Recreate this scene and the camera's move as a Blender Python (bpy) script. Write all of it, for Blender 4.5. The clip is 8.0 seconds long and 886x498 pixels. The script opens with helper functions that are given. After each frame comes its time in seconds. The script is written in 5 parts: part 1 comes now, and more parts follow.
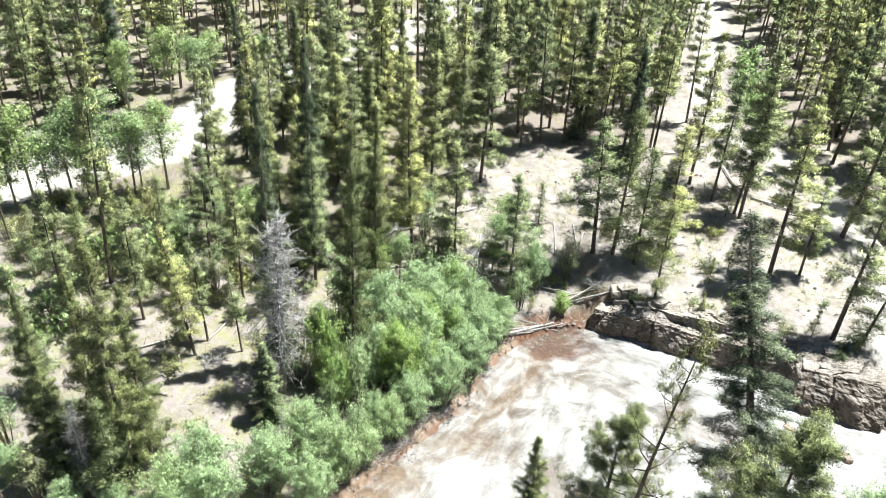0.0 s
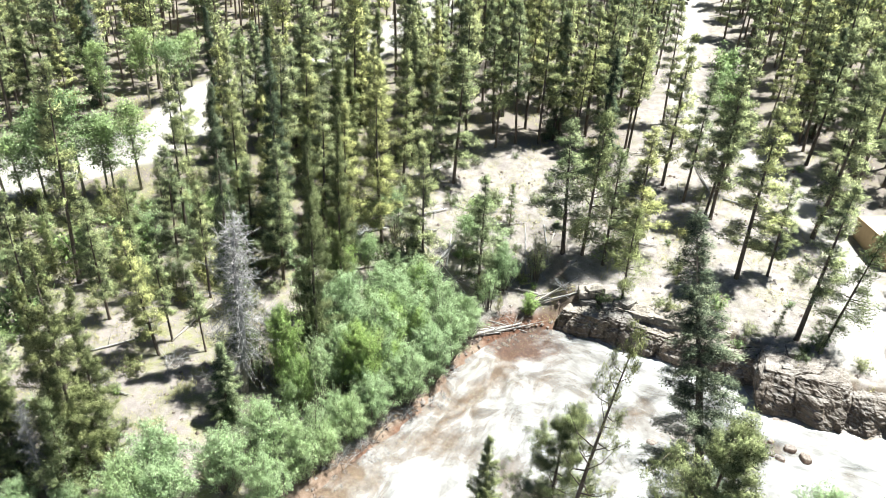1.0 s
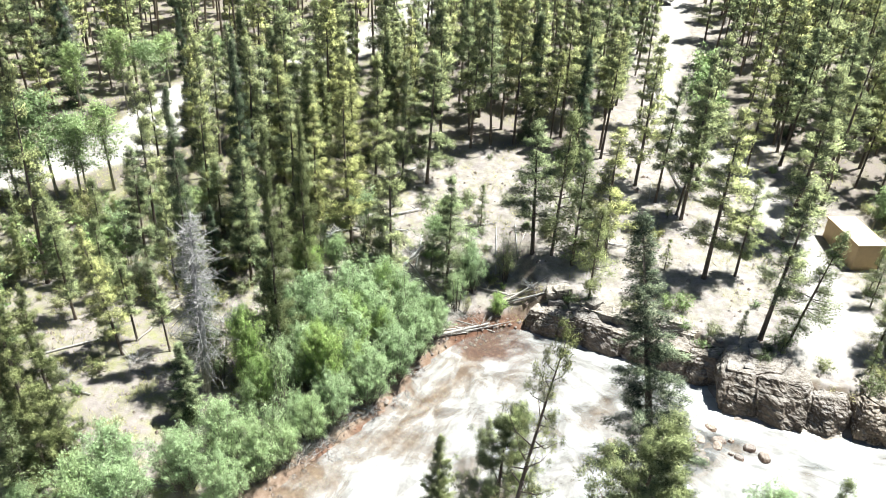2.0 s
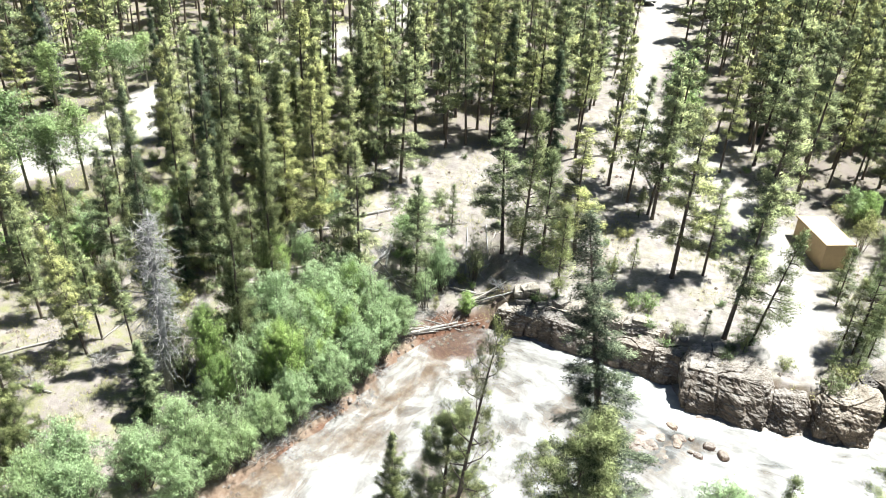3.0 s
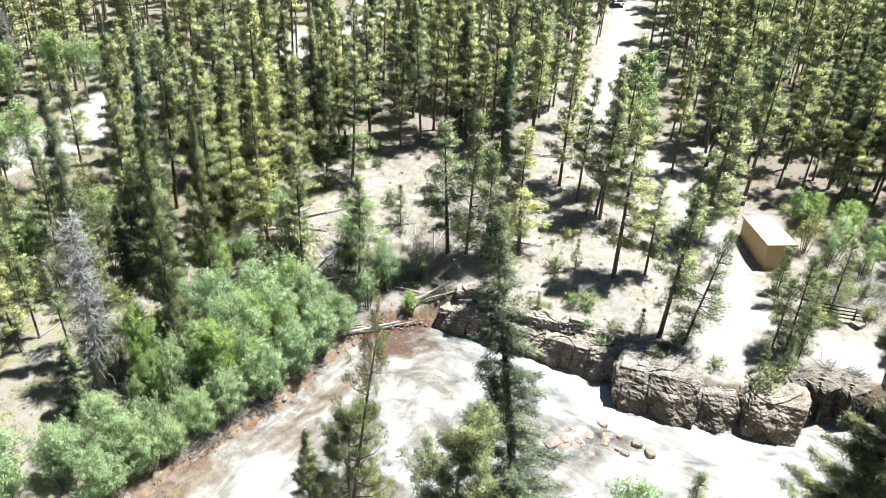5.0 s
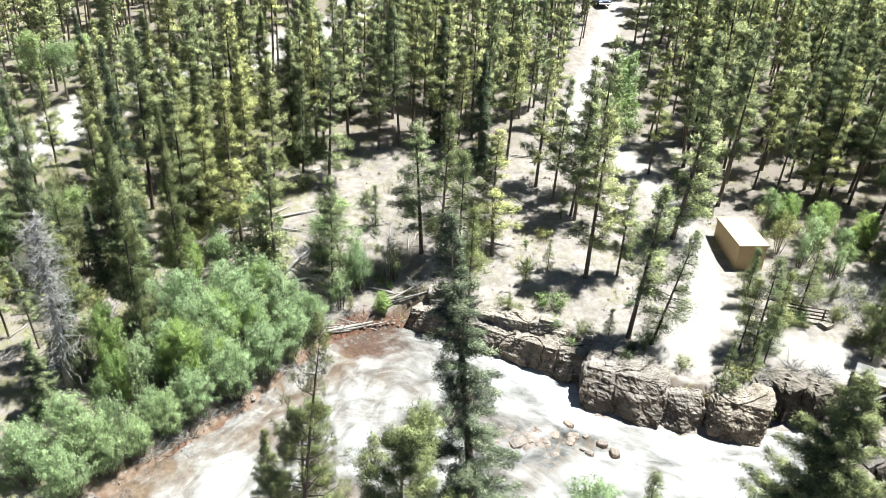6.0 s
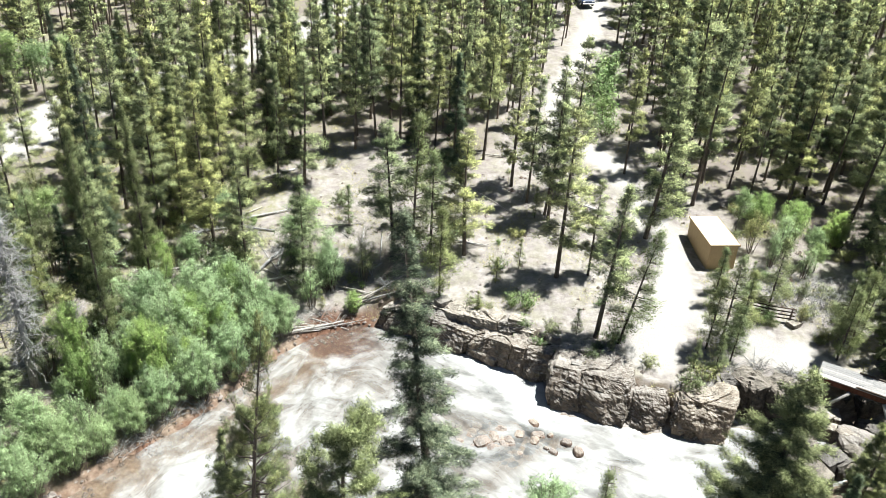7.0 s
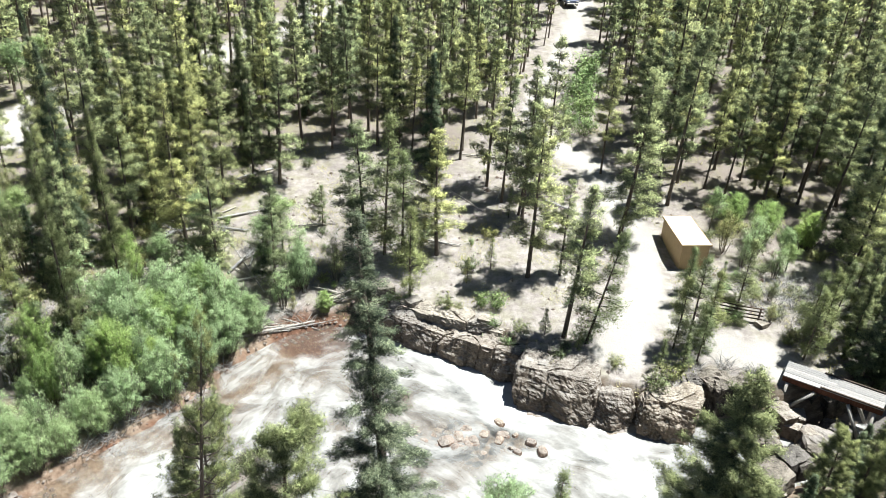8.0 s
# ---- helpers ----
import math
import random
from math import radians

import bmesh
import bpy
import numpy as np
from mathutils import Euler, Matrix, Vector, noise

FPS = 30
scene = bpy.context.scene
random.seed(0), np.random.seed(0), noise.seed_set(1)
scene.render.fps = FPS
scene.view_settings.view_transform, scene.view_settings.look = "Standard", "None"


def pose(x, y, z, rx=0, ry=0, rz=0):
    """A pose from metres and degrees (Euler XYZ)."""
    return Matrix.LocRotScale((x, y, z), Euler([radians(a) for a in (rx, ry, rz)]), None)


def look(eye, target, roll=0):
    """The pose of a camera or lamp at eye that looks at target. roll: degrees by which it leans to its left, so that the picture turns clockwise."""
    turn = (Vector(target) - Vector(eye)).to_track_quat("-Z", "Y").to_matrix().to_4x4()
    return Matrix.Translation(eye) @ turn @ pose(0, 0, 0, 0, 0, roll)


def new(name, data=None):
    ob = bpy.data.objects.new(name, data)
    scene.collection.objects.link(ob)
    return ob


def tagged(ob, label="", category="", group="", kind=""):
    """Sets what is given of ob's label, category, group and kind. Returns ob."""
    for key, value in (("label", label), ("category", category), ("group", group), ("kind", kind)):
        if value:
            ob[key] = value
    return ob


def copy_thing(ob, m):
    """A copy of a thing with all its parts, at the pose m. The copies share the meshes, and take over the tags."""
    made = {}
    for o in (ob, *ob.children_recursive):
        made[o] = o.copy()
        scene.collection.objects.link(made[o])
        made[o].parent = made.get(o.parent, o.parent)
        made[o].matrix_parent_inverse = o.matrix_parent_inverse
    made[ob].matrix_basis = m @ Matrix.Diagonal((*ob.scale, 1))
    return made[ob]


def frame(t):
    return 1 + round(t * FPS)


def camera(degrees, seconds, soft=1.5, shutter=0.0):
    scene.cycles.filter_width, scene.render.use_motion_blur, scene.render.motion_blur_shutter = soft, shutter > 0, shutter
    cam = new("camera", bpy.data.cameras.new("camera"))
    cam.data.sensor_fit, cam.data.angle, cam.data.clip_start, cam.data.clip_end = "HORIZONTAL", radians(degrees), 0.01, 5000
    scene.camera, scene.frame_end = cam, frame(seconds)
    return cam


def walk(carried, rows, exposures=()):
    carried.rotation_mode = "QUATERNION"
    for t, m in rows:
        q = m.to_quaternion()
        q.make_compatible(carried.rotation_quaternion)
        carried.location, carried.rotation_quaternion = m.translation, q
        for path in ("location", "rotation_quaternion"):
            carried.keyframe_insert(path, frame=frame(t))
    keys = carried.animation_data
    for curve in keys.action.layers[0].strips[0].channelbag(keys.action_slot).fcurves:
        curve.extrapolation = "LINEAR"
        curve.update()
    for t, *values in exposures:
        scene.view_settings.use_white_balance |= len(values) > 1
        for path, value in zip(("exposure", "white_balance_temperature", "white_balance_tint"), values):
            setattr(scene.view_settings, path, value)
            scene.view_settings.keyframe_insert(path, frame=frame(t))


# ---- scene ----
cam = camera(61.9, 8.0, soft=0.55)
METRES, EYE, TILT, LEAN, TURN = 17.0, 31.0, -30.0, -1.0, 0.0
ROWS = [
    (0.0, 0.0, 0.0, 0.0, 0.0, 0.0, -0.0),
    (0.5, 0.0662, -0.0049, 0.0004, 0.03, 0.03, -0.04),
    (1.0, 0.1321, -0.0092, 0.0001, -0.01, 0.05, -0.05),
    (1.5, 0.198, -0.0146, -0.0007, -0.02, 0.09, -0.04),
    (3.0, 0.4003, -0.0324, -0.008, 0.0, 0.17, -0.05),
    (3.5, 0.4638, -0.0371, -0.0105, -0.03, 0.21, -0.07),
    (4.0, 0.5247, -0.0434, -0.012, -0.05, 0.23, -0.09),
    (4.5, 0.5831, -0.0489, -0.0148, -0.05, 0.26, -0.08),
    (6.0, 0.7554, -0.0648, -0.0157, -0.12, 0.33, -0.11),
    (6.5, 0.8154, -0.069, -0.0162, -0.15, 0.34, -0.09),
    (7.0, 0.8768, -0.0717, -0.0177, -0.18, 0.33, -0.08),
    (7.5, 0.937, -0.0742, -0.0162, -0.23, 0.31, -0.09),
    (8.0, 0.9966, -0.0735, -0.0154, -0.26, 0.29, -0.07),
]
walk(cam, [(t, pose(0, 0, EYE, TILT, LEAN, TURN) @ pose(METRES * x, METRES * y, METRES * z, 90 + pitch, roll, yaw)) for t, x, y, z, yaw, pitch, roll in ROWS],
     exposures=[(0.0, 1.62), (3.5, 1.57), (6.5, 1.41), (8.0, 1.33)])


# ---- light ----
SUN_HEIGHT, SUN_TURN = 68.0, 72.0  # degrees above the horizon; from +y towards +x
world = bpy.data.worlds.new("sky")
scene.world = world
world.use_nodes = True
sky = world.node_tree.nodes.new("ShaderNodeTexSky")
sky.sky_type, sky.sun_disc = "NISHITA", False
sky.sun_elevation, sky.sun_rotation, sky.altitude = radians(SUN_HEIGHT), radians(SUN_TURN), 2800
back = world.node_tree.nodes["Background"]
back.inputs["Strength"].default_value = 0.032
world.node_tree.links.new(sky.outputs[0], back.inputs["Color"])
sun = new("sun", bpy.data.lights.new("sun", "SUN"))
sun.data.energy, sun.data.angle, sun.data.color = 5.0, radians(0.5), (0.955, 0.98, 0.945)
_e, _a = radians(SUN_HEIGHT), radians(SUN_TURN)
sun.matrix_world = look((0, 0, 80), (-math.cos(_e) * math.sin(_a), -math.cos(_e) * math.cos(_a), 80 - math.sin(_e)))


# ---- materials ----
class Nodes:
    """A node material under construction."""

    def __init__(self, name):
        self.mat = bpy.data.materials.new(name)
        self.mat.use_nodes = True
        self.tree = self.mat.node_tree
        self.bsdf = self.tree.nodes["Principled BSDF"]
        self.out = self.tree.nodes["Material Output"]

    def add(self, kind, **values):
        node = self.tree.nodes.new(kind)
        for key, value in values.items():
            node.inputs[key.replace("_", " ")].default_value = value
        return node

    def link(self, a, b):
        self.tree.links.new(a, b)

    def coords(self, which="Object"):
        return self.tree.nodes.new("ShaderNodeTexCoord").outputs[which]

    def noise(self, scale, detail=4.0, rough=0.6, at=None, stretch=None, swirl=0.0):
        node = self.add("ShaderNodeTexNoise", Scale=scale, Detail=detail, Roughness=rough, Distortion=swirl)
        at = at or self.coords()
        if stretch:
            m = self.add("ShaderNodeMapping", Scale=stretch)
            self.link(at, m.inputs["Vector"])
            at = m.outputs[0]
        self.link(at, node.inputs["Vector"])
        return node.outputs["Fac"]

    def ramp(self, fac, stops):
        node = self.tree.nodes.new("ShaderNodeValToRGB")
        ends = node.color_ramp.elements
        while len(ends) < len(stops):
            ends.new(0.5)
        for end, (place, colour) in zip(ends, stops):
            end.position, end.color = place, (*colour, 1) if len(colour) == 3 else colour
        self.link(fac, node.inputs[0])
        return node.outputs[0]

    def mix(self, fac, a, b, blend="MIX"):
        node = self.tree.nodes.new("ShaderNodeMix")
        node.data_type, node.blend_type = "RGBA", blend
        for value, socket in ((fac, node.inputs[0]), (a, node.inputs[6]), (b, node.inputs[7])):
            if isinstance(value, (int, float)):
                socket.default_value = value
            elif isinstance(value, tuple):
                socket.default_value = (*value, 1)
            else:
                self.link(value, socket)
        return node.outputs[2]

    def maths(self, kind, a, b=0.0):
        node = self.tree.nodes.new("ShaderNodeMath")
        node.operation, node.use_clamp = kind, kind != "SUBTRACT"
        for value, socket in ((a, node.inputs[0]), (b, node.inputs[1])):
            if isinstance(value, (int, float)):
                socket.default_value = value
            else:
                self.link(value, socket)
        return node.outputs[0]

    def attribute(self, name):
        node = self.tree.nodes.new("ShaderNodeAttribute")
        node.attribute_name = name
        return node.outputs["Fac"]

    def rand(self):
        return self.tree.nodes.new("ShaderNodeObjectInfo").outputs["Random"]

    def bump(self, height, strength=0.5, distance=0.05):
        node = self.add("ShaderNodeBump", Strength=strength, Distance=distance)
        self.link(height, node.inputs["Height"])
        self.link(node.outputs[0], self.bsdf.inputs["Normal"])
        return self

    def done(self, colour, rough=0.8, spec=0.3, metal=0.0):
        if isinstance(colour, tuple):
            self.bsdf.inputs["Base Color"].default_value = (*colour, 1)
        else:
            self.link(colour, self.bsdf.inputs["Base Color"])
        self.bsdf.inputs["Roughness"].default_value = rough
        self.bsdf.inputs["Specular IOR Level"].default_value = spec
        self.bsdf.inputs["Metallic"].default_value = metal
        return self.mat


def foliage(name, dark, mid, light, sheen=0.1, joined=False, vary=1.0):
    n = Nodes(name)
    tone = n.ramp(n.attribute("tuft"), [(0.0, dark), (0.55, mid), (1.0, light)])
    tree_tone = n.ramp(n.attribute("tone") if joined else n.rand(), [(0.0, (1 - 0.44 * vary, 1 - 0.36 * vary, 1 - 0.32 * vary)), (0.5, (1.0, 1.0, 1.0)), (1.0, (1 + 0.32 * vary, 1 + 0.2 * vary, 1 - 0.08 * vary))])
    colour = n.mix(1.0, tone, tree_tone, "MULTIPLY")
    n.done(colour, 0.7, 0.14)
    puff = n.tree.nodes.new("ShaderNodeAttribute")
    puff.attribute_name = "puff"
    facing = n.tree.nodes.new("ShaderNodeVectorTransform")
    facing.vector_type, facing.convert_from, facing.convert_to = "NORMAL", "OBJECT", "WORLD"
    n.link(puff.outputs["Vector"], facing.inputs[0])
    n.link(facing.outputs[0], n.bsdf.inputs["Normal"])
    leaf = n.add("ShaderNodeBsdfTranslucent")
    n.link(colour, leaf.inputs["Color"])
    both = n.add("ShaderNodeMixShader", Fac=sheen)
    n.link(n.bsdf.outputs[0], both.inputs[1])
    n.link(leaf.outputs[0], both.inputs[2])
    n.link(both.outputs[0], n.out.inputs["Surface"])
    return n.mat


def bark(name, dark, light):
    n = Nodes(name)
    g = n.noise(9.0, 5, 0.7, stretch=(1, 1, 0.25))
    tone = n.mix(1.0, n.ramp(g, [(0.3, dark), (0.7, light)]), n.ramp(n.rand(), [(0, (0.62, 0.62, 0.62)), (1, (1.04, 1.0, 0.96))]), "MULTIPLY")
    n.bump(g, 0.6, 0.03)
    return n.done(tone, 0.9, 0.2)


def sand():
    n = Nodes("forest_soil")
    big, mid, fine = n.noise(0.22, 5, 0.6), n.noise(1.6, 6, 0.65), n.noise(14.0, 4, 0.7)
    soil = n.ramp(mid, [(0.3, (0.225, 0.198, 0.186)), (0.5, (0.35, 0.321, 0.309)), (0.72, (0.49, 0.461, 0.446))])
    needles = n.ramp(fine, [(0.3, (0.09, 0.07, 0.056)), (0.6, (0.22, 0.18, 0.155)), (0.8, (0.37, 0.33, 0.30))])
    litter = n.maths("MULTIPLY", n.attribute("litter"), n.ramp(mid, [(0.28, (0.25,) * 3), (0.55, (1, 1, 1))]))
    tone = n.mix(litter, soil, needles)
    grass = n.ramp(fine, [(0.3, (0.17, 0.18, 0.09)), (0.7, (0.34, 0.33, 0.20))])
    green = n.maths("MULTIPLY", n.attribute("grass"), n.ramp(n.noise(0.9, 5, 0.7), [(0.45, (0, 0, 0)), (0.62, (1, 1, 1))]))
    tone = n.mix(green, tone, grass)
    gravel = n.ramp(fine, [(0.25, (0.33, 0.315, 0.295)), (0.7, (0.52, 0.50, 0.475))])
    tone = n.mix(n.attribute("gravel"), tone, gravel)
    rock_n = n.noise(1.1, 8, 0.7, stretch=(1, 1, 3.0))
    rock = n.ramp(rock_n, [(0.3, (0.08, 0.06, 0.045)), (0.5, (0.19, 0.15, 0.115)), (0.7, (0.38, 0.33, 0.27))])
    tone = n.mix(n.attribute("rock"), tone, rock)
    bed = n.ramp(n.noise(3.2, 6, 0.7), [(0.3, (0.15, 0.11, 0.08)), (0.55, (0.29, 0.225, 0.175)), (0.75, (0.45, 0.39, 0.33))])
    tone = n.mix(n.attribute("bed"), tone, bed)
    rust = n.ramp(n.noise(4.1, 6, 0.7), [(0.3, (0.07, 0.034, 0.024)), (0.55, (0.17, 0.092, 0.062)), (0.75, (0.33, 0.23, 0.175))])
    tone = n.mix(n.attribute("shore"), tone, rust)
    tone = n.mix(1.0, tone, n.ramp(big, [(0.3, (0.70, 0.685, 0.67)), (0.7, (0.89, 0.875, 0.85))]), "MULTIPLY")
    n.bump(n.maths("ADD", mid, n.maths("MULTIPLY", fine, 0.6)), 0.7, 0.12)
    return n.done(tone, 0.95, 0.15)


def stone(name, dark, mid, light, size=1.2, strata=2.6, lit_dust=1.0):
    n = Nodes(name)
    at = n.coords()
    a, b = n.noise(size, 8, 0.68, at, (1, 1, strata)), n.noise(size * 9, 5, 0.7, at)
    tone = n.mix(0.55, n.ramp(a, [(0.28, dark), (0.5, mid), (0.72, light)]), n.ramp(b, [(0.3, dark), (0.55, mid), (0.8, light)]))
    stain = n.ramp(n.noise(size * 1.6, 5, 0.7, at, (1, 1, 0.18)), [(0.38, (0.45,) * 3), (0.58, (1.12,) * 3)])
    tone = n.mix(1.0, tone, stain, "MULTIPLY")
    lichen = n.ramp(n.noise(size * 2.3, 6, 0.75, at), [(0.56, (0, 0, 0)), (0.66, (1, 1, 1))])
    tone = n.mix(n.maths("MULTIPLY", lichen, 0.4), tone, (0.20, 0.19, 0.15))
    # pale upward faces: settled sand, with sunlit tops put into the colour
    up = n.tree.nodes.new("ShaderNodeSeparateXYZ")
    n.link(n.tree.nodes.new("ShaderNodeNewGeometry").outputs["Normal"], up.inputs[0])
    sunlit_dust = n.maths("MULTIPLY", n.ramp(up.outputs["Z"], [(0.4, (0, 0, 0)), (0.8, (1, 1, 1))]), n.ramp(n.maths("ADD", n.maths("MULTIPLY", a, 0.5), n.maths("MULTIPLY", b, 0.5)), [(0.4, (0.1,) * 3), (0.58, (0.95,) * 3)]))
    tone = n.mix(n.maths("MULTIPLY", sunlit_dust, lit_dust), tone, (0.47, 0.44, 0.40))
    n.bump(n.maths("ADD", a, n.maths("MULTIPLY", b, 0.5)), 0.8, 0.15)
    mat = n.done(n.mix(1.0, tone, n.ramp(n.rand(), [(0, (0.65, 0.65, 0.67)), (1, (0.94, 0.9, 0.84))]), "MULTIPLY"), 0.9, 0.25)
    return mat


def white_water():
    n = Nodes("river_water")
    uv = n.coords("UV")
    streak, clump, fine = n.noise(1.0, 6, 0.62, uv, (0.26, 0.62, 1), 1.1), n.noise(0.24, 5, 0.6, stretch=(0.9, 1.2, 1), swirl=0.9), n.noise(1.0, 6, 0.72, uv, (1.1, 1.9, 1), 0.6)
    foam = n.maths("ADD", n.maths("MULTIPLY", streak, 0.35), n.maths("MULTIPLY", clump, 0.65))
    foam = n.maths("ADD", foam, n.maths("MULTIPLY", n.maths("SUBTRACT", fine, 0.5), 0.09))
    foam = n.maths("ADD", foam, n.maths("SUBTRACT", n.attribute("churn"), 0.5))
    cover = n.ramp(foam, [(0.28, (0.09,) * 3), (0.44, (0.56,) * 3), (0.6, (1, 1, 1))])
    n.bump(n.maths("ADD", streak, n.maths("MULTIPLY", fine, 0.7)), 0.35, 0.12)
    body = n.maths("ADD", n.maths("MULTIPLY", n.maths("ADD", n.maths("MULTIPLY", streak, 0.6), n.maths("MULTIPLY", clump, 0.4)), 0.8), n.maths("MULTIPLY", fine, 0.2))
    n.done(n.ramp(body, [(0.36, (0.20, 0.205, 0.197)), (0.46, (0.31, 0.308, 0.297)), (0.57, (0.43, 0.43, 0.42))]), 0.6, 0.3)
    clear = n.add("ShaderNodeBsdfTransparent", Color=(0.84, 0.80, 0.74, 1))
    shine = n.add("ShaderNodeBsdfGlossy", Roughness=0.12, Color=(0.9, 0.95, 1, 1))
    face = n.add("ShaderNodeFresnel", IOR=1.33)
    skin = n.add("ShaderNodeMixShader")
    n.link(face.outputs[0], skin.inputs[0])
    n.link(clear.outputs[0], skin.inputs[1])
    n.link(shine.outputs[0], skin.inputs[2])
    both = n.add("ShaderNodeMixShader")
    n.link(cover, both.inputs[0])
    n.link(skin.outputs[0], both.inputs[1])
    n.link(n.bsdf.outputs[0], both.inputs[2])
    n.link(both.outputs[0], n.out.inputs["Surface"])
    return n.mat


def paint(name, colour, rough=0.6, spread=0.12, metal=0.0):
    n = Nodes(name)
    g = n.noise(3.0, 6, 0.7)
    lo, hi = tuple(c * (1 - spread) for c in colour), tuple(min(1, c * (1 + spread)) for c in colour)
    n.bump(n.noise(30.0, 3, 0.6), 0.15, 0.01)
    return n.done(n.ramp(g, [(0.3, lo), (0.7, hi)]), rough, 0.4, metal)


SOIL = sand()
PINE_TONES = (0.08, 0.097, 0.048), (0.455, 0.51, 0.245), (0.70, 0.755, 0.37)
PINE = foliage("pine_needles", *PINE_TONES, 0.05, vary=0.7)
FAR_PINE = foliage("pine_needles_far", *PINE_TONES, 0.05, joined=True, vary=0.7)
BROAD = foliage("broad_pine_needles", (0.075, 0.095, 0.036), (0.31, 0.35, 0.145), (0.50, 0.545, 0.26), 0.08, vary=0.4)
OLIVE = foliage("olive_pine_needles", (0.068, 0.087, 0.039), (0.275, 0.312, 0.138), (0.49, 0.53, 0.26), 0.08, vary=0.0)
YOUNG = foliage("young_pine_needles", (0.18, 0.22, 0.09), (0.33, 0.385, 0.175), (0.49, 0.55, 0.29), 0.2, vary=0.6)
SPRUCE = foliage("spruce_needles", (0.065, 0.09, 0.048), (0.20, 0.255, 0.135), (0.40, 0.46, 0.275), 0.1)
BANK_SPRUCE = foliage("blue_spruce_needles", (0.05, 0.068, 0.047), (0.165, 0.205, 0.125), (0.42, 0.475, 0.30), 0.1, vary=0.0)
WILLOW = foliage("willow_leaves", (0.28, 0.39, 0.185), (0.475, 0.63, 0.335), (0.60, 0.745, 0.44), 0.35, vary=0.25)
BRIGHT = foliage("fresh_willow_leaves", (0.27, 0.41, 0.12), (0.45, 0.62, 0.21), (0.58, 0.74, 0.31), 0.3, vary=0.4)
ASPEN = foliage("aspen_leaves", (0.19, 0.285, 0.105), (0.33, 0.445, 0.20), (0.47, 0.58, 0.31), 0.3, vary=0.4)
GREEN = foliage("green_shrub_leaves", (0.15, 0.25, 0.085), (0.265, 0.375, 0.15), (0.38, 0.48, 0.24), 0.25, vary=0.4)
SHRUB = foliage("shrub_leaves", (0.17, 0.21, 0.09), (0.31, 0.35, 0.17), (0.48, 0.50, 0.30), 0.3)
BARK = bark("pine_bark", (0.055, 0.045, 0.038), (0.235, 0.195, 0.165))
PALE_BARK = bark("aspen_bark", (0.2, 0.19, 0.15), (0.5, 0.48, 0.42))
DEAD = bark("weathered_wood", (0.2, 0.2, 0.2), (0.58, 0.58, 0.585))
TWIG = bark("twig_bark", (0.12, 0.10, 0.08), (0.34, 0.29, 0.25))
ROCK = stone("ledge_rock", (0.072, 0.054, 0.041), (0.18, 0.142, 0.111), (0.315, 0.265, 0.222), lit_dust=1.0)
PALE_ROCK = stone("weathered_rock", (0.10, 0.09, 0.078), (0.235, 0.213, 0.187), (0.38, 0.352, 0.317), lit_dust=1.0)
# ledge rock darkened: the shade of gully and cove is put into colour
SHADED_ROCK = stone("shaded_boulder", (0.03, 0.026, 0.022), (0.085, 0.073, 0.062), (0.19, 0.17, 0.15), lit_dust=0.5)
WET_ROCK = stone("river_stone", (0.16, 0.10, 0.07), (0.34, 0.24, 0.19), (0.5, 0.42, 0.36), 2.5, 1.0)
WATER = white_water()
TAN = paint("tan_wall_paint", (0.41, 0.295, 0.165), 0.75, 0.08)
ROOF = paint("pale_roof_paint", (0.54, 0.475, 0.375), 0.6, 0.06)
PLANK = bark("grey_plank", (0.26, 0.255, 0.25), (0.40, 0.39, 0.385))
RUSSET = bark("russet_beam", (0.07, 0.028, 0.018), (0.16, 0.07, 0.045))
BLEACHED = bark("bleached_wood", (0.26, 0.245, 0.23), (0.58, 0.56, 0.53))
DARK_LOG = bark("dark_log", (0.05, 0.038, 0.03), (0.15, 0.12, 0.10))
CAR_BLUE = paint("dark_blue_car_paint", (0.03, 0.05, 0.11), 0.25, 0.05)
TYRE = paint("tyre_rubber", (0.02, 0.02, 0.02), 0.9)
CHROME = paint("bright_trim", (0.7, 0.7, 0.7), 0.2, 0.03, 1.0)
DARK_GLASS = paint("dark_window_glass", (0.02, 0.025, 0.03), 0.08, 0.03)
STRAW = foliage("dry_grass_blades", (0.22, 0.22, 0.09), (0.36, 0.36, 0.16), (0.5, 0.47, 0.27), 0.3)


# ---- mesh helpers ----
def mesh_of(name, verts, faces, material, smooth=False):
    me = bpy.data.meshes.new(name)
    me.from_pydata(verts, [], faces)
    me.materials.append(material)
    if smooth:
        me.polygons.foreach_set("use_smooth", [True] * len(me.polygons))
    me.update()
    return me


def part(name, me, parent, label=""):
    ob = new(name, me)
    ob.parent = parent
    return tagged(ob, label)


def bm_mesh(name, bm, material, smooth=False):
    me = bpy.data.meshes.new(name)
    bm.to_mesh(me)
    bm.free()
    me.materials.append(material)
    if smooth:
        me.polygons.foreach_set("use_smooth", [True] * len(me.polygons))
    return me


def box_bm(bm, size, at, turn=None, bevel=0.0):
    made = bmesh.ops.create_cube(bm, size=1.0)["verts"]
    m = Matrix.Translation(at) @ (turn.to_4x4() if turn else Matrix.Identity(4)) @ Matrix.Diagonal((*size, 1))
    bmesh.ops.transform(bm, matrix=m, verts=made)
    if bevel:
        edges = list({e for v in made for e in v.link_edges})
        bmesh.ops.bevel(bm, geom=edges, offset=bevel, segments=1, affect="EDGES")


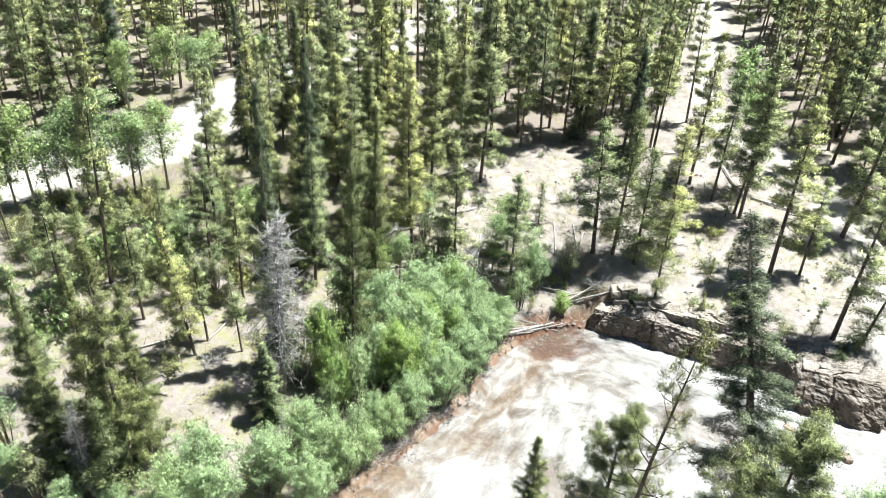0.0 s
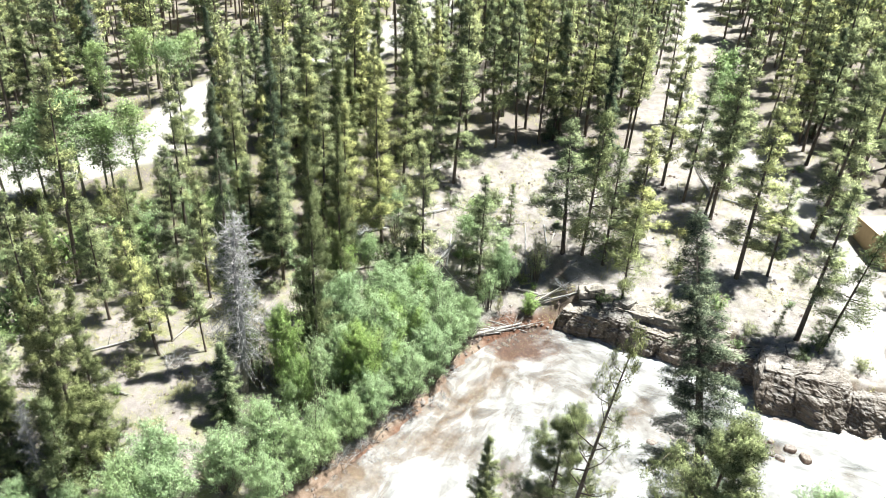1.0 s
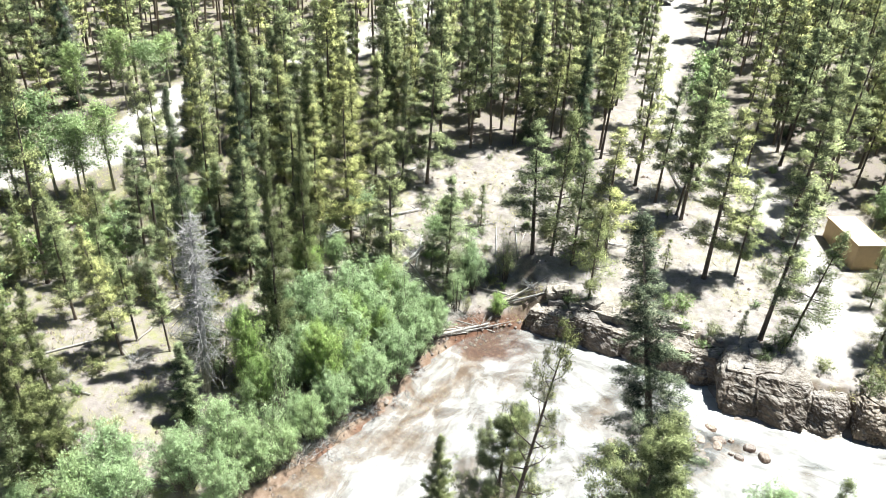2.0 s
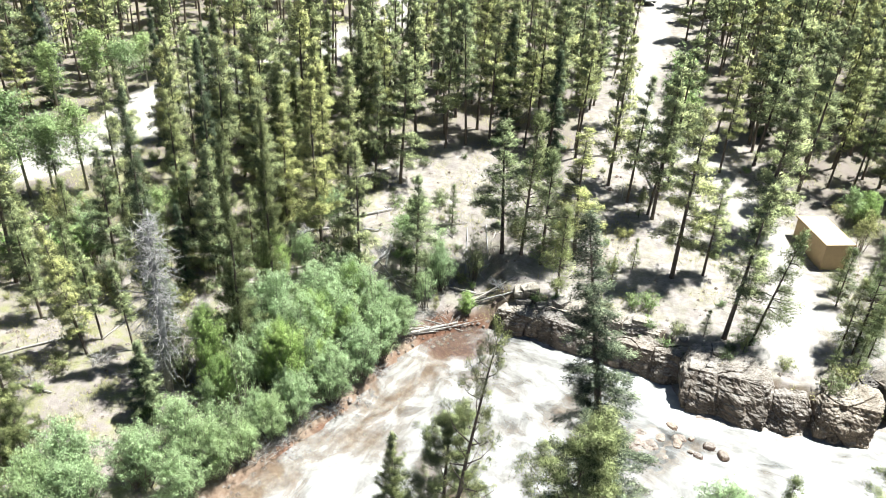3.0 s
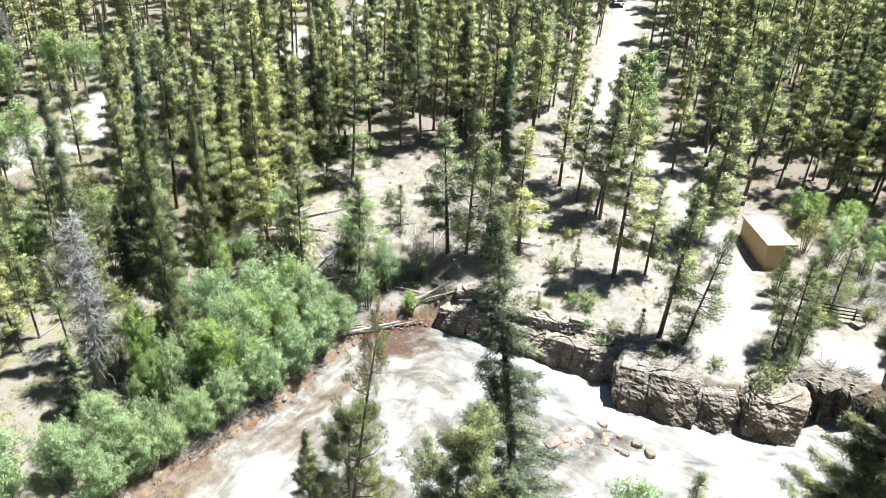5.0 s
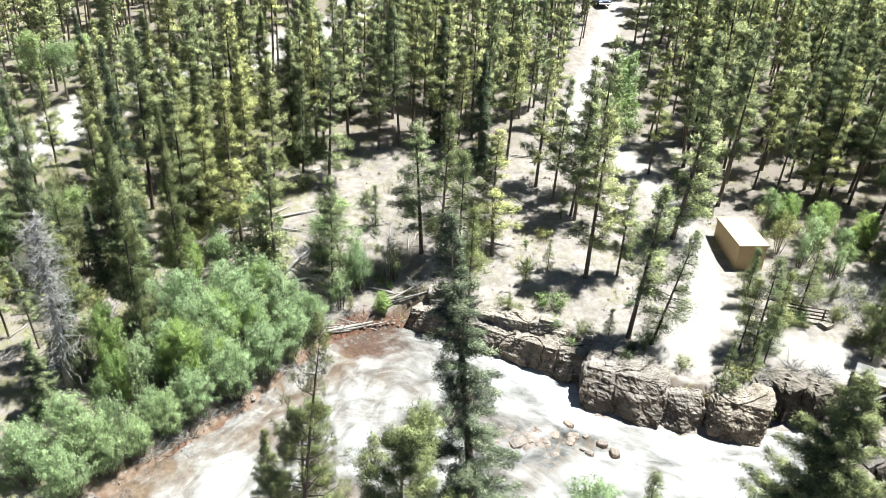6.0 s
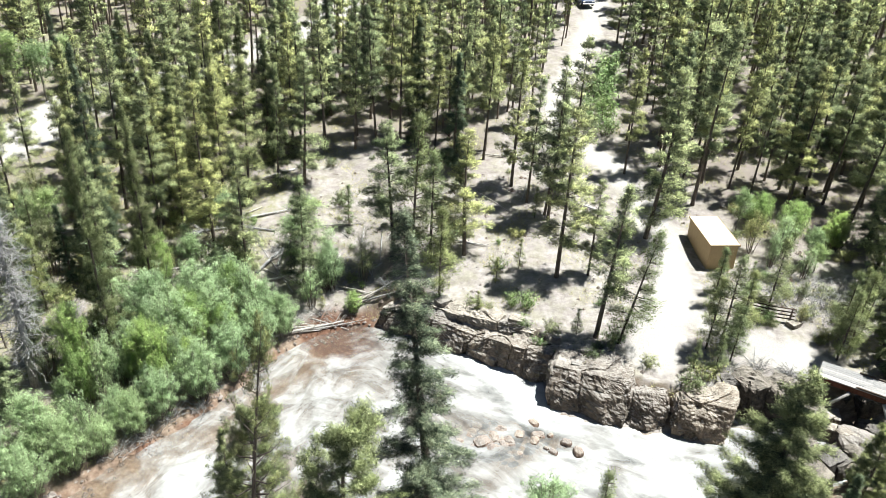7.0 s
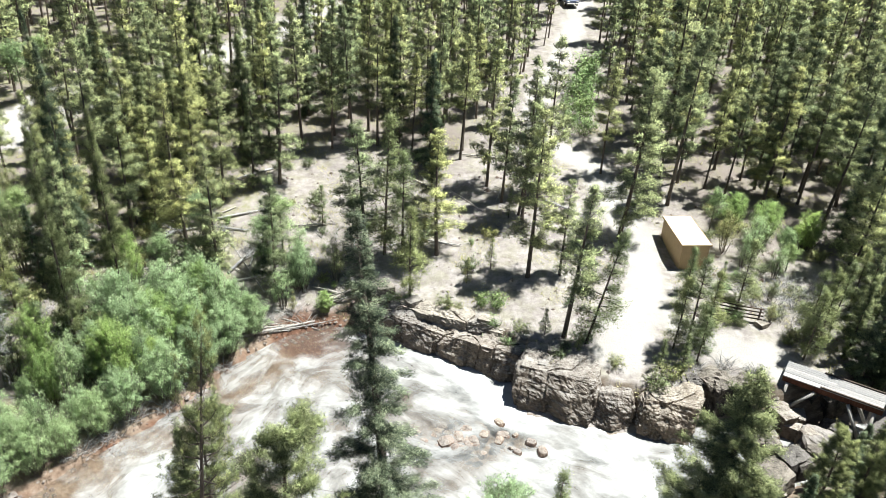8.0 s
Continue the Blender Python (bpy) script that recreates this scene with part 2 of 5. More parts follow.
class Tubes:
    """Tapered limbs collected into one mesh."""

    def __init__(self):
        self.verts, self.faces = [], []

    def limb(self, points, radii, sides=5):
        base = len(self.verts)
        points = [Vector(p) for p in points]
        for i, p in enumerate(points):
            way = (points[min(i + 1, len(points) - 1)] - points[max(i - 1, 0)]).normalized()
            a = way.orthogonal().normalized()
            b = way.cross(a)
            for k in range(sides):
                w = 2 * math.pi * k / sides
                self.verts.append(tuple(p + (a * math.cos(w) + b * math.sin(w)) * radii[i]))
        for i in range(len(points) - 1):
            for k in range(sides):
                q, r = base + i * sides + k, base + i * sides + (k + 1) % sides
                self.faces.append((q, r, r + sides, q + sides))
        self.faces.append(tuple(base + k for k in reversed(range(sides))))
        self.faces.append(tuple(base + (len(points) - 1) * sides + k for k in range(sides)))

    def mesh(self, name, material):
        return mesh_of(name, self.verts, self.faces, material, True)


def blades(name, rng, roots, ways, per, length, width, spread, lift, material, leaf=False, radial=True, scatter=0.42, clump=0):
    """Small pointed blades set round the roots: needle tufts or leaves, in one mesh."""
    roots, ways = np.repeat(np.asarray(roots, float), per, 0), np.repeat(np.asarray(ways, float), per, 0)
    n = len(roots)
    stray = rng.normal(0, scatter * length, (n, 3))
    if not leaf:
        roots = roots + stray
    d = ways + rng.normal(0, spread, (n, 3)) + np.array([0, 0, lift])
    d /= np.linalg.norm(d, axis=1)[:, None] + 1e-9
    side = np.cross(d, rng.normal(0, 1, (n, 3)))
    side /= np.linalg.norm(side, axis=1)[:, None] + 1e-9
    size = length * rng.uniform(0.6, 1.3, (n, 1))
    wide = width * rng.uniform(0.7, 1.3, (n, 1))
    if leaf:
        root = roots + rng.normal(0, length * 0.9, (n, 3))
        v = np.stack([root - d * size * 0.5 - side * wide, root - d * size * 0.3 + side * wide, root + d * size * 0.6], 1).reshape(-1, 3)
        f = np.arange(3 * n).reshape(-1, 3)
    else:
        v = np.stack([roots - side * wide, roots + side * wide, roots + d * size], 1).reshape(-1, 3)
        f = np.arange(3 * n).reshape(-1, 3)
    me = mesh_of(name, v.tolist(), f.tolist(), material)
    if leaf:
        puff = roots - np.array([0, 0, 0.42 * roots[:, 2].max()])
        puff = 0.75 * puff / (np.linalg.norm(puff, axis=1)[:, None] + 1e-6) + rng.normal(0, 0.2, (n, 3)) + np.array([0, 0, 0.28])
        if clump:
            sprig = roots.reshape(-1, clump, 3)
            bulge = (root.reshape(-1, clump, 3) - sprig.mean(1, keepdims=True)).reshape(-1, 3)
            puff = 0.35 * puff + 0.8 * bulge / (np.linalg.norm(bulge, axis=1)[:, None] + 0.05) + rng.normal(0, 0.28, (n, 3)) + np.array([0, 0, 0.22])
    elif radial:
        out = roots * np.array([1, 1, 0])
        puff = 0.62 * out / (np.linalg.norm(out, axis=1)[:, None] + 0.15) + 0.25 * d + 0.35 * stray / (scatter * length) + rng.normal(0, 0.25, (n, 3)) + np.array([0, 0, 0.42])
    else:
        puff = rng.normal(0, 0.4, (n, 3)) + np.array([0, 0, 1.0])
    puff /= np.linalg.norm(puff, axis=1)[:, None] + 1e-9
    layer = me.attributes.new("puff", "FLOAT_VECTOR", "POINT")
    layer.data.foreach_set("vector", np.repeat(puff, 3, 0).reshape(-1))
    tuft = np.clip(np.repeat(rng.random(n // per), per) + rng.normal(0, 0.22, n), 0, 1)
    layer = me.attributes.new("tuft", "FLOAT", "POINT")
    layer.data.foreach_set("value", np.repeat(tuft, 3))
    return me

# ---- lie of the land: water level is z = 0 ----
OUTER = [(-40, 2), (-20, 8), (-9, 20), (-5.0, 26.2), (-2.8, 29.5), (-0.7, 31.5), (1.2, 33.8), (2.7, 36.5), (4.3, 39.2), (6.5, 41.5), (9.3, 42.9), (11.8, 42.4), (14.2, 41.1), (18.3, 38.8),
         (20.2, 37.9), (22.2, 36.8), (22.3, 34.9), (23.2, 33.7), (24.8, 33.0), (27.2, 32.5), (32.0, 31.3), (33.4, 32.8), (36.0, 32.6),
         (38.4, 31.8), (41.0, 32.6), (46.0, 33.8), (60.0, 35.4), (120.0, 41.0)]
INNER = [(-40, -14), (-18, -4), (-3, 9), (0, 17), (3, 23.0), (7, 25.6), (12, 26.8), (16, 26.4), (20, 25.0), (26, 23.6), (31, 22.0), (34, 24.4), (37, 27.8), (41, 29.8), (45, 31.2), (60, 32.6), (120, 36.6)]


def polyline_gap(X, Y, line):
    best = np.full(X.shape, 1e9)
    for (ax, ay), (bx, by) in zip(line[:-1], line[1:]):
        dx, dy = bx - ax, by - ay
        s = np.clip(((X - ax) * dx + (Y - ay) * dy) / (dx * dx + dy * dy), 0, 1)
        best = np.minimum(best, np.hypot(X - ax - s * dx, Y - ay - s * dy))
    return best


def inside(X, Y, ring):
    odd = np.zeros(X.shape, bool)
    for (ax, ay), (bx, by) in zip(ring, ring[1:] + ring[:1]):
        if ay != by:
            odd ^= ((ay > Y) != (by > Y)) & (X < (bx - ax) * (Y - ay) / (by - ay) + ax)
    return odd


def ease(v):
    v = np.clip(v, 0, 1)
    return v * v * (3 - 2 * v)


def wave(X, Y, size, turn):
    c, s = math.cos(turn), math.sin(turn)
    u, v = (X * c + Y * s) / size, (Y * c - X * s) / size
    return np.sin(u + 1.3 * np.sin(0.7 * v + turn)) * np.sin(v + 1.1 * np.sin(0.6 * u + 2 * turn))


def land(X, Y):
    """Height of the ground over the plan, for arrays."""
    X, Y = np.asarray(X, float), np.asarray(Y, float)
    wob = 0.35 * wave(X, Y, 1.1, 0.4) + 0.2 * wave(X, Y, 0.45, 1.7)
    out, inn = polyline_gap(X, Y, OUTER), polyline_gap(X, Y, INNER)
    wet = inside(X, Y, OUTER + INNER[::-1])
    cliff = ease((X - 9.5) / 3.0)
    near = np.minimum(out, 60.0)
    soft = 0.12 + 0.75 * ease(near / 2.6) + 1.9 * ease((near - 1.5) / 9.0) + 0.05 * np.clip(near - 10, 0, 30)
    hard = 2.35 * ease((near - 0.7 + 0.3 * wob) / 1.3) + 0.6 * ease((near - 2) / 6.0)
    rise = 0.12 * np.clip(Y - 43.5, 0, None) + 0.02 * np.clip(Y - 120, 0, None) - 0.9 * np.exp(-((X - 36.5) / 6.0) ** 2 - ((Y - 49.5) / 5.0) ** 2)
    far_side = soft * (1 - cliff) + hard * cliff + rise
    near_side = 0.1 + 0.7 * ease(inn / 2.5) + 0.6 * ease(inn / 14.0)
    bed = -0.16 - 0.45 * ease(np.minimum(out, inn) / 2.5)
    side = np.where(out < inn, far_side, near_side)
    bumps = 0.05 * wave(X, Y, 0.9, 2.2) + 0.09 * wave(X, Y, 3.1, 0.9) + 0.2 * wave(X, Y, 9.0, 0.2) * ease(Y / 60 - 0.6)
    return np.where(wet, bed, side + bumps * ease(np.minimum(out, inn) / 2.0)) + np.where(wet, 0.06 * wave(X, Y, 0.5, 1.0), 0)


def ground_at(x, y):
    return float(land(np.array([x]), np.array([y]))[0])


# ---- the ground, one sheet to the horizon ----
ROAD = [(38, 125), (37.2, 110), (36.3, 103), (34.4, 94.5), (31.5, 87), (29.9, 82), (28.5, 77.5), (27.3, 72), (27.0, 68.5), (28.5, 64.8), (31, 61.7), (32.5, 55.4), (33.4, 50.6), (32.4, 44.6), (30.6, 39.5), (29.2, 36.8)]
SPUR = [(31.5, 42.0), (34.9, 37.8), (38.2, 36.4), (40.0, 35.0)]
LEFT_ROAD = [(-60, 45), (-45, 48.6), (-35.0, 53.7), (-30.2, 56.5), (-25.4, 60.0), (-22.5, 63.0), (-19.9, 70.8), (-13.0, 76.0), (-5.6, 84.8), (1.0, 93.0), (3.0, 104.0), (4.0, 125.0)]
CLEARING = [(-1, 52), (2, 56.5), (0, 60), (5, 62.5), (12, 61.5), (17, 59), (20, 60.5), (23.5, 68.5), (27, 66), (29, 60), (36, 54), (39, 50), (41, 40), (33, 33), (20, 39), (13, 44), (5, 46)]


def sheet():
    def axis(lo, hi, step, reach):
        mid = list(np.arange(lo, hi + step / 2, step))
        grow, edge, d = [], 0.0, step
        while edge < reach:
            d *= 1.18
            edge += d
            grow.append(edge)
        return np.array([lo - g for g in reversed(grow)] + mid + [hi + g for g in grow])
    xs, ys = axis(-32, 56, 0.4, 2500), axis(16, 68, 0.4, 2500)
    X, Y = np.meshgrid(xs, ys)
    Z = land(X, Y)
    nx, ny = len(xs), len(ys)
    verts = np.stack([X, Y, Z], -1).reshape(-1, 3)
    i = np.arange(nx * ny).reshape(ny, nx)
    faces = np.stack([i[:-1, :-1], i[:-1, 1:], i[1:, 1:], i[1:, :-1]], -1).reshape(-1, 4)
    me = mesh_of("ground", verts.tolist(), faces.tolist(), SOIL, True)
    out, inn = polyline_gap(X, Y, OUTER), polyline_gap(X, Y, INNER)
    wet = inside(X, Y, OUTER + INNER[::-1])
    wob = wave(X, Y, 0.8, 0.3) * 0.35 + wave(X, Y, 2.6, 1.1) * 0.4
    road = np.maximum.reduce([ease((1.9 - 0.4 * ease((Y - 62) / 6) * ease((98 - Y) / 6) + wob - polyline_gap(X, Y, ROAD)) / 0.7), ease((1.6 + wob - polyline_gap(X, Y, SPUR)) / 0.7), ease((3.7 + wob - polyline_gap(X, Y, LEFT_ROAD)) / 0.8)])
    edge = polyline_gap(X, Y, CLEARING + CLEARING[:1]) * np.where(inside(X, Y, CLEARING), -1, 1)
    litter = (0.12 + 0.58 * ease((edge + 2.5 * wob + 1.5) / 5.0)) * (1 - road) * ease((Y - 44) / 8) * (1 - 0.75 * ease((8 - polyline_gap(X, Y, ROAD)) / 4))
    litter = np.maximum(litter, 0.4 * ease((4 - X) / 8) * (1 - road))
    slope = np.hypot(*np.gradient(Z, ys, xs))
    rock = ease((slope - 0.35) / 0.4) * ease((X - 10) / 2) * (Y < 60) * ~wet
    # gully bank darkened as rock; its shade is put into the colour
    rock = np.maximum(rock, 0.85 * ease((X - 36.5) / 1.5) * ease((34.4 - Y + 0.5 * wob) / 1.0) * ~wet)
    bed = np.maximum(wet * 1.0, ease((1.6 + wob - out) / 0.8) * (X < 13))
    bed = np.maximum(bed, ease((1.0 - inn) / 0.6))
    shore = np.maximum(ease((0.45 + 1.3 * wob - out) / 0.7) * (X < 11) * (0.35 + 0.65 * ease(0.5 + 0.8 * wave(X, Y, 1.3, 0.6))), ease((3.2 - np.hypot((X - 8.4) / 1.3, Y - 41.6) + wob) / 1.2))
    grass = np.clip(ease((6 - X) / 8) * 0.8 + 0.35, 0, 1) * (1 - road)
    for name, field in (("litter", litter), ("gravel", road), ("rock", rock), ("bed", bed), ("shore", shore), ("grass", grass)):
        layer = me.attributes.new(name, "FLOAT", "POINT")
        layer.data.foreach_set("value", np.asarray(field, float).reshape(-1))
    return tagged(new("ground", me), "pale sandy forest floor with needle litter and gravel tracks", "ground", kind="structure")


sheet()


def river():
    xs, ys = np.arange(-34, 60, 0.3), np.arange(-8, 46, 0.3)
    X, Y = np.meshgrid(xs, ys)
    out, inn = polyline_gap(X, Y, OUTER), polyline_gap(X, Y, INNER)
    wet = inside(X, Y, OUTER + INNER[::-1])
    bend = ease((X - 2) / 14)
    along = (1 - bend) * ((X - 9) * 0.63 + (Y - 43) * 0.77) + bend * ((X - 9) * 0.88 - (Y - 43) * 0.47)
    across = (1 - bend) * ((X - 9) * 0.77 - (Y - 43) * 0.63) + bend * (-(X - 9) * 0.47 - (Y - 43) * 0.88)
    ripple = np.array([0.26 * noise.fractal(Vector((u * 0.45, v * 0.8, 0)), 1.0, 2.0, 4) for u, v in zip(along.reshape(-1), across.reshape(-1))]).reshape(X.shape)
    calm = ease((out - 0.2) / 2.5) * ease((inn - 0.1) / 1.0)
    Z = -0.05 + ripple * (0.35 + 0.65 * calm)
    patchy = 0.5 + 0.5 * wave(along * 0.6, across, 1.4, 0.8) + 0.25 * wave(along, across, 0.7, 2.1)
    shallow = 0.7 * ease((3.4 - out + 1.2 * patchy) / 2.6) * ease((12.5 - X) / 5.0) * (0.45 + 0.55 * patchy) + 0.55 * ease((3.2 - np.hypot((X - 10.4) / 1.5, Y - 36.5)) / 2.4) * patchy + 0.5 * ease((2.2 - np.hypot((X - 7.8) / 1.5, Y - 29.5)) / 2) * patchy + 0.8 * ease((4.0 - np.hypot(X - 8.8, Y - 41.4)) / 3.0) + 0.8 * ease((3.4 - np.hypot((X - 18.9) / 1.7, Y - 31.9)) / 2.0) * (0.5 + 0.6 * patchy)
    chute = ease((2.8 - np.hypot((X - 22.3) / 1.2, (Y - 34.3))) / 2.0)
    churn = np.clip(0.485 - 0.05 * ease((13 - X) / 8) - 0.17 * shallow + 0.3 * chute + 0.035 * ease((X - 14) / 6), 0, 1)
    Z = Z + 0.35 * ease((22.5 - X) / 3) * ease((X - 5) / 12) * calm
    keep = wet | (out < 0.8) | (inn < 0.8)
    nx = len(xs)
    i = np.arange(X.size).reshape(X.shape)
    cell = keep[:-1, :-1] & keep[1:, :-1] & keep[:-1, 1:] & keep[1:, 1:]
    quads = np.stack([i[:-1, :-1][cell], i[:-1, 1:][cell], i[1:, 1:][cell], i[1:, :-1][cell]], -1)
    used, back_to = np.unique(quads, return_inverse=True)
    quads = back_to.reshape(-1, 4)
    me = mesh_of("water", np.stack([X, Y, Z], -1).reshape(-1, 3)[used].tolist(), quads.tolist(), WATER, True)
    layer = me.attributes.new("churn", "FLOAT", "POINT")
    layer.data.foreach_set("value", churn.reshape(-1)[used])
    uv = me.uv_layers.new(name="flow")
    flat = np.stack([along.reshape(-1)[used], across.reshape(-1)[used]], -1)
    uv.data.foreach_set("uv", flat[quads.reshape(-1)].reshape(-1))
    return tagged(new("water", me), "white foaming mountain stream over reddish gravel", "river", kind="structure")


river()


# ---- trees ----
def pine_meshes(seed, height, spread, start, dense, per=34, blade=(0.15, 0.0205), limbs=True, needles=PINE):
    """Trunk with limbs, and a crown of needle tufts, at the origin."""
    rng = np.random.default_rng(seed)
    wood, roots, ways = Tubes(), [], []
    sway = rng.normal(0, 0.012 * height, 2)
    def axis_at(u):
        return Vector((sway[0] * math.sin(2.2 * u), sway[1] * math.sin(1.7 * u), u * height))
    wide = 0.0085 * height + 0.02
    wood.limb([axis_at(u) - Vector((0, 0, 0.25 if u == 0 else 0)) for u in (0, 0.03, 0.25, 0.5, 0.75, 1.0)], [wide * k for k in (1.5, 1.1, 0.9, 0.66, 0.36, 0.06)], 7)
    count = int(dense * (1 - start) * height)
    whorl = 1.0
    for k in range(count):
        u = start + (1 - start) * (k - k % 4 + 0.35 * rng.normal() + 2) / count
        u = min(0.985, max(start, u))
        v = (u - start) / (1 - start)
        if k % 4 == 0:
            whorl = rng.uniform(0.65, 1.25)
        reach = spread * (0.12 + 0.98 * (1 - v) ** 0.9) * min(1.0, 0.5 + 3.0 * v) * whorl * rng.uniform(0.6, 1.15)
        turn = rng.random() * 2 * math.pi
        root = axis_at(u)
        tip = root + Vector((math.cos(turn) * reach, math.sin(turn) * reach, reach * (-0.08 + 0.6 * v) + rng.normal(0, 0.1)))
        if limbs:
            wood.limb([root, tip], [0.026, 0.006], 3)
        across = Vector((-math.sin(turn), math.cos(turn), 0.1))
        tufts = max(4, int(reach * 10.5))
        for j in range(tufts):
            s = 0.25 + 0.8 * (j + rng.random()) / tufts
            p = root.lerp(tip, s) + across * rng.normal(0, 0.26 * reach * min(1.0, 1.5 - s)) + Vector((0, 0, rng.normal(0.02, 0.045)))
            roots.append(p)
            ways.append((tip - root).normalized() * 0.7)
    for j in range(4):
        roots.append(axis_at(1.0) - Vector((0, 0, 0.12 * j)))
        ways.append((0, 0, 1))
    for k in range(int(10 * start * height / 4) if limbs else 0):
        u = start * rng.uniform(0.25, 1.0)
        turn, reach = rng.random() * 6.28, rng.uniform(0.3, 0.9)
        root = axis_at(u)
        wood.limb([root, root + Vector((math.cos(turn) * reach, math.sin(turn) * reach, rng.normal(-0.08, 0.1)))], [0.015, 0.004], 3)
    return wood, blades("crown", rng, roots, ways, per, *blade, 0.62, 0.25, needles, scatter=0.11 / blade[0])


def spruce_meshes(seed, height, spread, dense, needles=SPRUCE, droop=-0.28, per=11, blade=(0.22, 0.038)):
    rng = np.random.default_rng(seed)
    wood, roots, ways = Tubes(), [], []
    wood.limb([(0, 0, -0.25), (0, 0, 0.3), (0.05, 0, height * 0.5), (0, 0.03, height)], [0.014 * height + 0.03, 0.012 * height + 0.02, 0.008 * height, 0.008], 7)
    count = int(dense * height)
    for k in range(count):
        u = 0.04 + 0.95 * (k + rng.random()) / count
        reach = spread * ((1 - u) ** 0.8 + 0.04) * rng.uniform(0.45, 1.2) * min(1, 0.6 + 3 * u)
        turn = rng.random() * 2 * math.pi
        root = Vector((0, 0, u * height))
        tip = root + Vector((math.cos(turn) * reach, math.sin(turn) * reach, droop * reach + 0.25 * u * reach))
        wood.limb([root, root.lerp(tip, 0.5) - Vector((0, 0, 0.05 * reach)), tip], [0.024, 0.014, 0.005], 3)
        tufts = max(3, int(reach * 8.5))
        across = Vector((-math.sin(turn), math.cos(turn), 0))
        for j in range(tufts):
            s = 0.18 + 0.82 * (j + rng.random()) / tufts
            roots.append(root.lerp(tip, s) + across * rng.normal(0, 0.16 * (1.1 - s) * reach) + Vector((0, 0, rng.normal(0, 0.05))))
            ways.append((tip - root).normalized() * 0.8)
    return wood, blades("crown", rng, roots, ways, per, *blade, 0.6, -0.05, needles, scatter=0.11 / blade[0])


def limber_meshes(seed, height, spread, low=0.2, limbs=46, tufts=19, lean=0.5):
    """An open, rounded pine: crooked trunk, upswept limbs and dense needle clumps at their ends."""
    rng = np.random.default_rng(seed)
    wood, roots, ways = Tubes(), [], []
    bend = rng.normal(0, lean, 2)
    def axis_at(u):
        return Vector((bend[0] * math.sin(3.0 * u), bend[1] * math.sin(2.4 * u), u * height))
    wide = 0.0095 * height + 0.02
    wood.limb([axis_at(u) - Vector((0, 0, 0.3 if u == 0 else 0)) for u in (0, 0.04, 0.2, 0.4, 0.6, 0.8, 0.97)], [wide * k for k in (1.5, 1.15, 1.0, 0.8, 0.58, 0.34, 0.1)], 8)
    for k in range(limbs):
        u = low + (0.97 - low) * (k + rng.random()) / limbs
        v = (u - low) / (1 - low)
        reach = spread * (0.25 + 0.75 * math.sin(math.pi * min(1.0, 0.16 + 0.84 * v) ** 0.8)) * rng.uniform(0.55, 1.2)
        turn = k * 2.4 + rng.normal(0, 0.5)
        out = Vector((math.cos(turn), math.sin(turn), 0))
        root = axis_at(u)
        knee = root + out * reach * 0.55 + Vector((0, 0, reach * (0.02 + 0.2 * v)))
        tip = root + out * reach + Vector((0, 0, reach * (0.28 + 0.5 * v)))
        wood.limb([root, knee, tip], [0.05 * (1.2 - u), 0.03 * (1.2 - u), 0.008], 4)
        for j in range(tufts):
            s = 0.35 + 0.65 * (j + rng.random()) / tufts
            on = root.lerp(knee, s / 0.55) if s < 0.55 else knee.lerp(tip, (s - 0.55) / 0.45)
            side = Vector((-out.y, out.x, 0)) * rng.normal(0, 0.26 * reach * min(1.0, 1.6 - s)) + Vector((0, 0, abs(rng.normal(0.05, 0.14))))
            wood.limb([on, on + side], [0.010, 0.004], 3)
            roots.append(on + side)
            ways.append((out.x * 0.35, out.y * 0.35, 0.5))
    return wood, blades("crown", rng, roots, ways, 120, 0.095, 0.0112, 0.7, 0.1, BROAD, scatter=1.0)


def snag_meshes(seed, height):
    rng = np.random.default_rng(seed)
    wood, fine = Tubes(), Tubes()
    wood.limb([(0, 0, -0.25), (0.05, 0, height * 0.4), (-0.05, 0.1, height * 0.75), (0.1, 0.1, height)], [0.2, 0.15, 0.09, 0.015], 7)
    for k in range(int(height * 22)):
        u = 0.08 + 0.9 * rng.random() ** 0.8
        turn, reach = rng.random() * 6.28, rng.uniform(0.4, 1.0) * (0.35 + 1.15 * math.sin(math.pi * min(1, 0.12 + u * 0.9)) ** 0.8)
        root = Vector((0, 0.07 * u, u * height))
        way = Vector((math.cos(turn), math.sin(turn), rng.normal(-0.1, 0.45)))
        tip = root + way * reach
        fine.limb([root, root.lerp(tip, 0.5) + Vector(rng.normal(0, 0.12, 3)), tip], [0.026, 0.018, 0.007], 3)
        for j in range(5):
            p = root.lerp(tip, rng.uniform(0.35, 1))
            fine.limb([p, p + Vector(rng.normal(0, 0.3, 3))], [0.012, 0.005], 3)
    return wood, fine


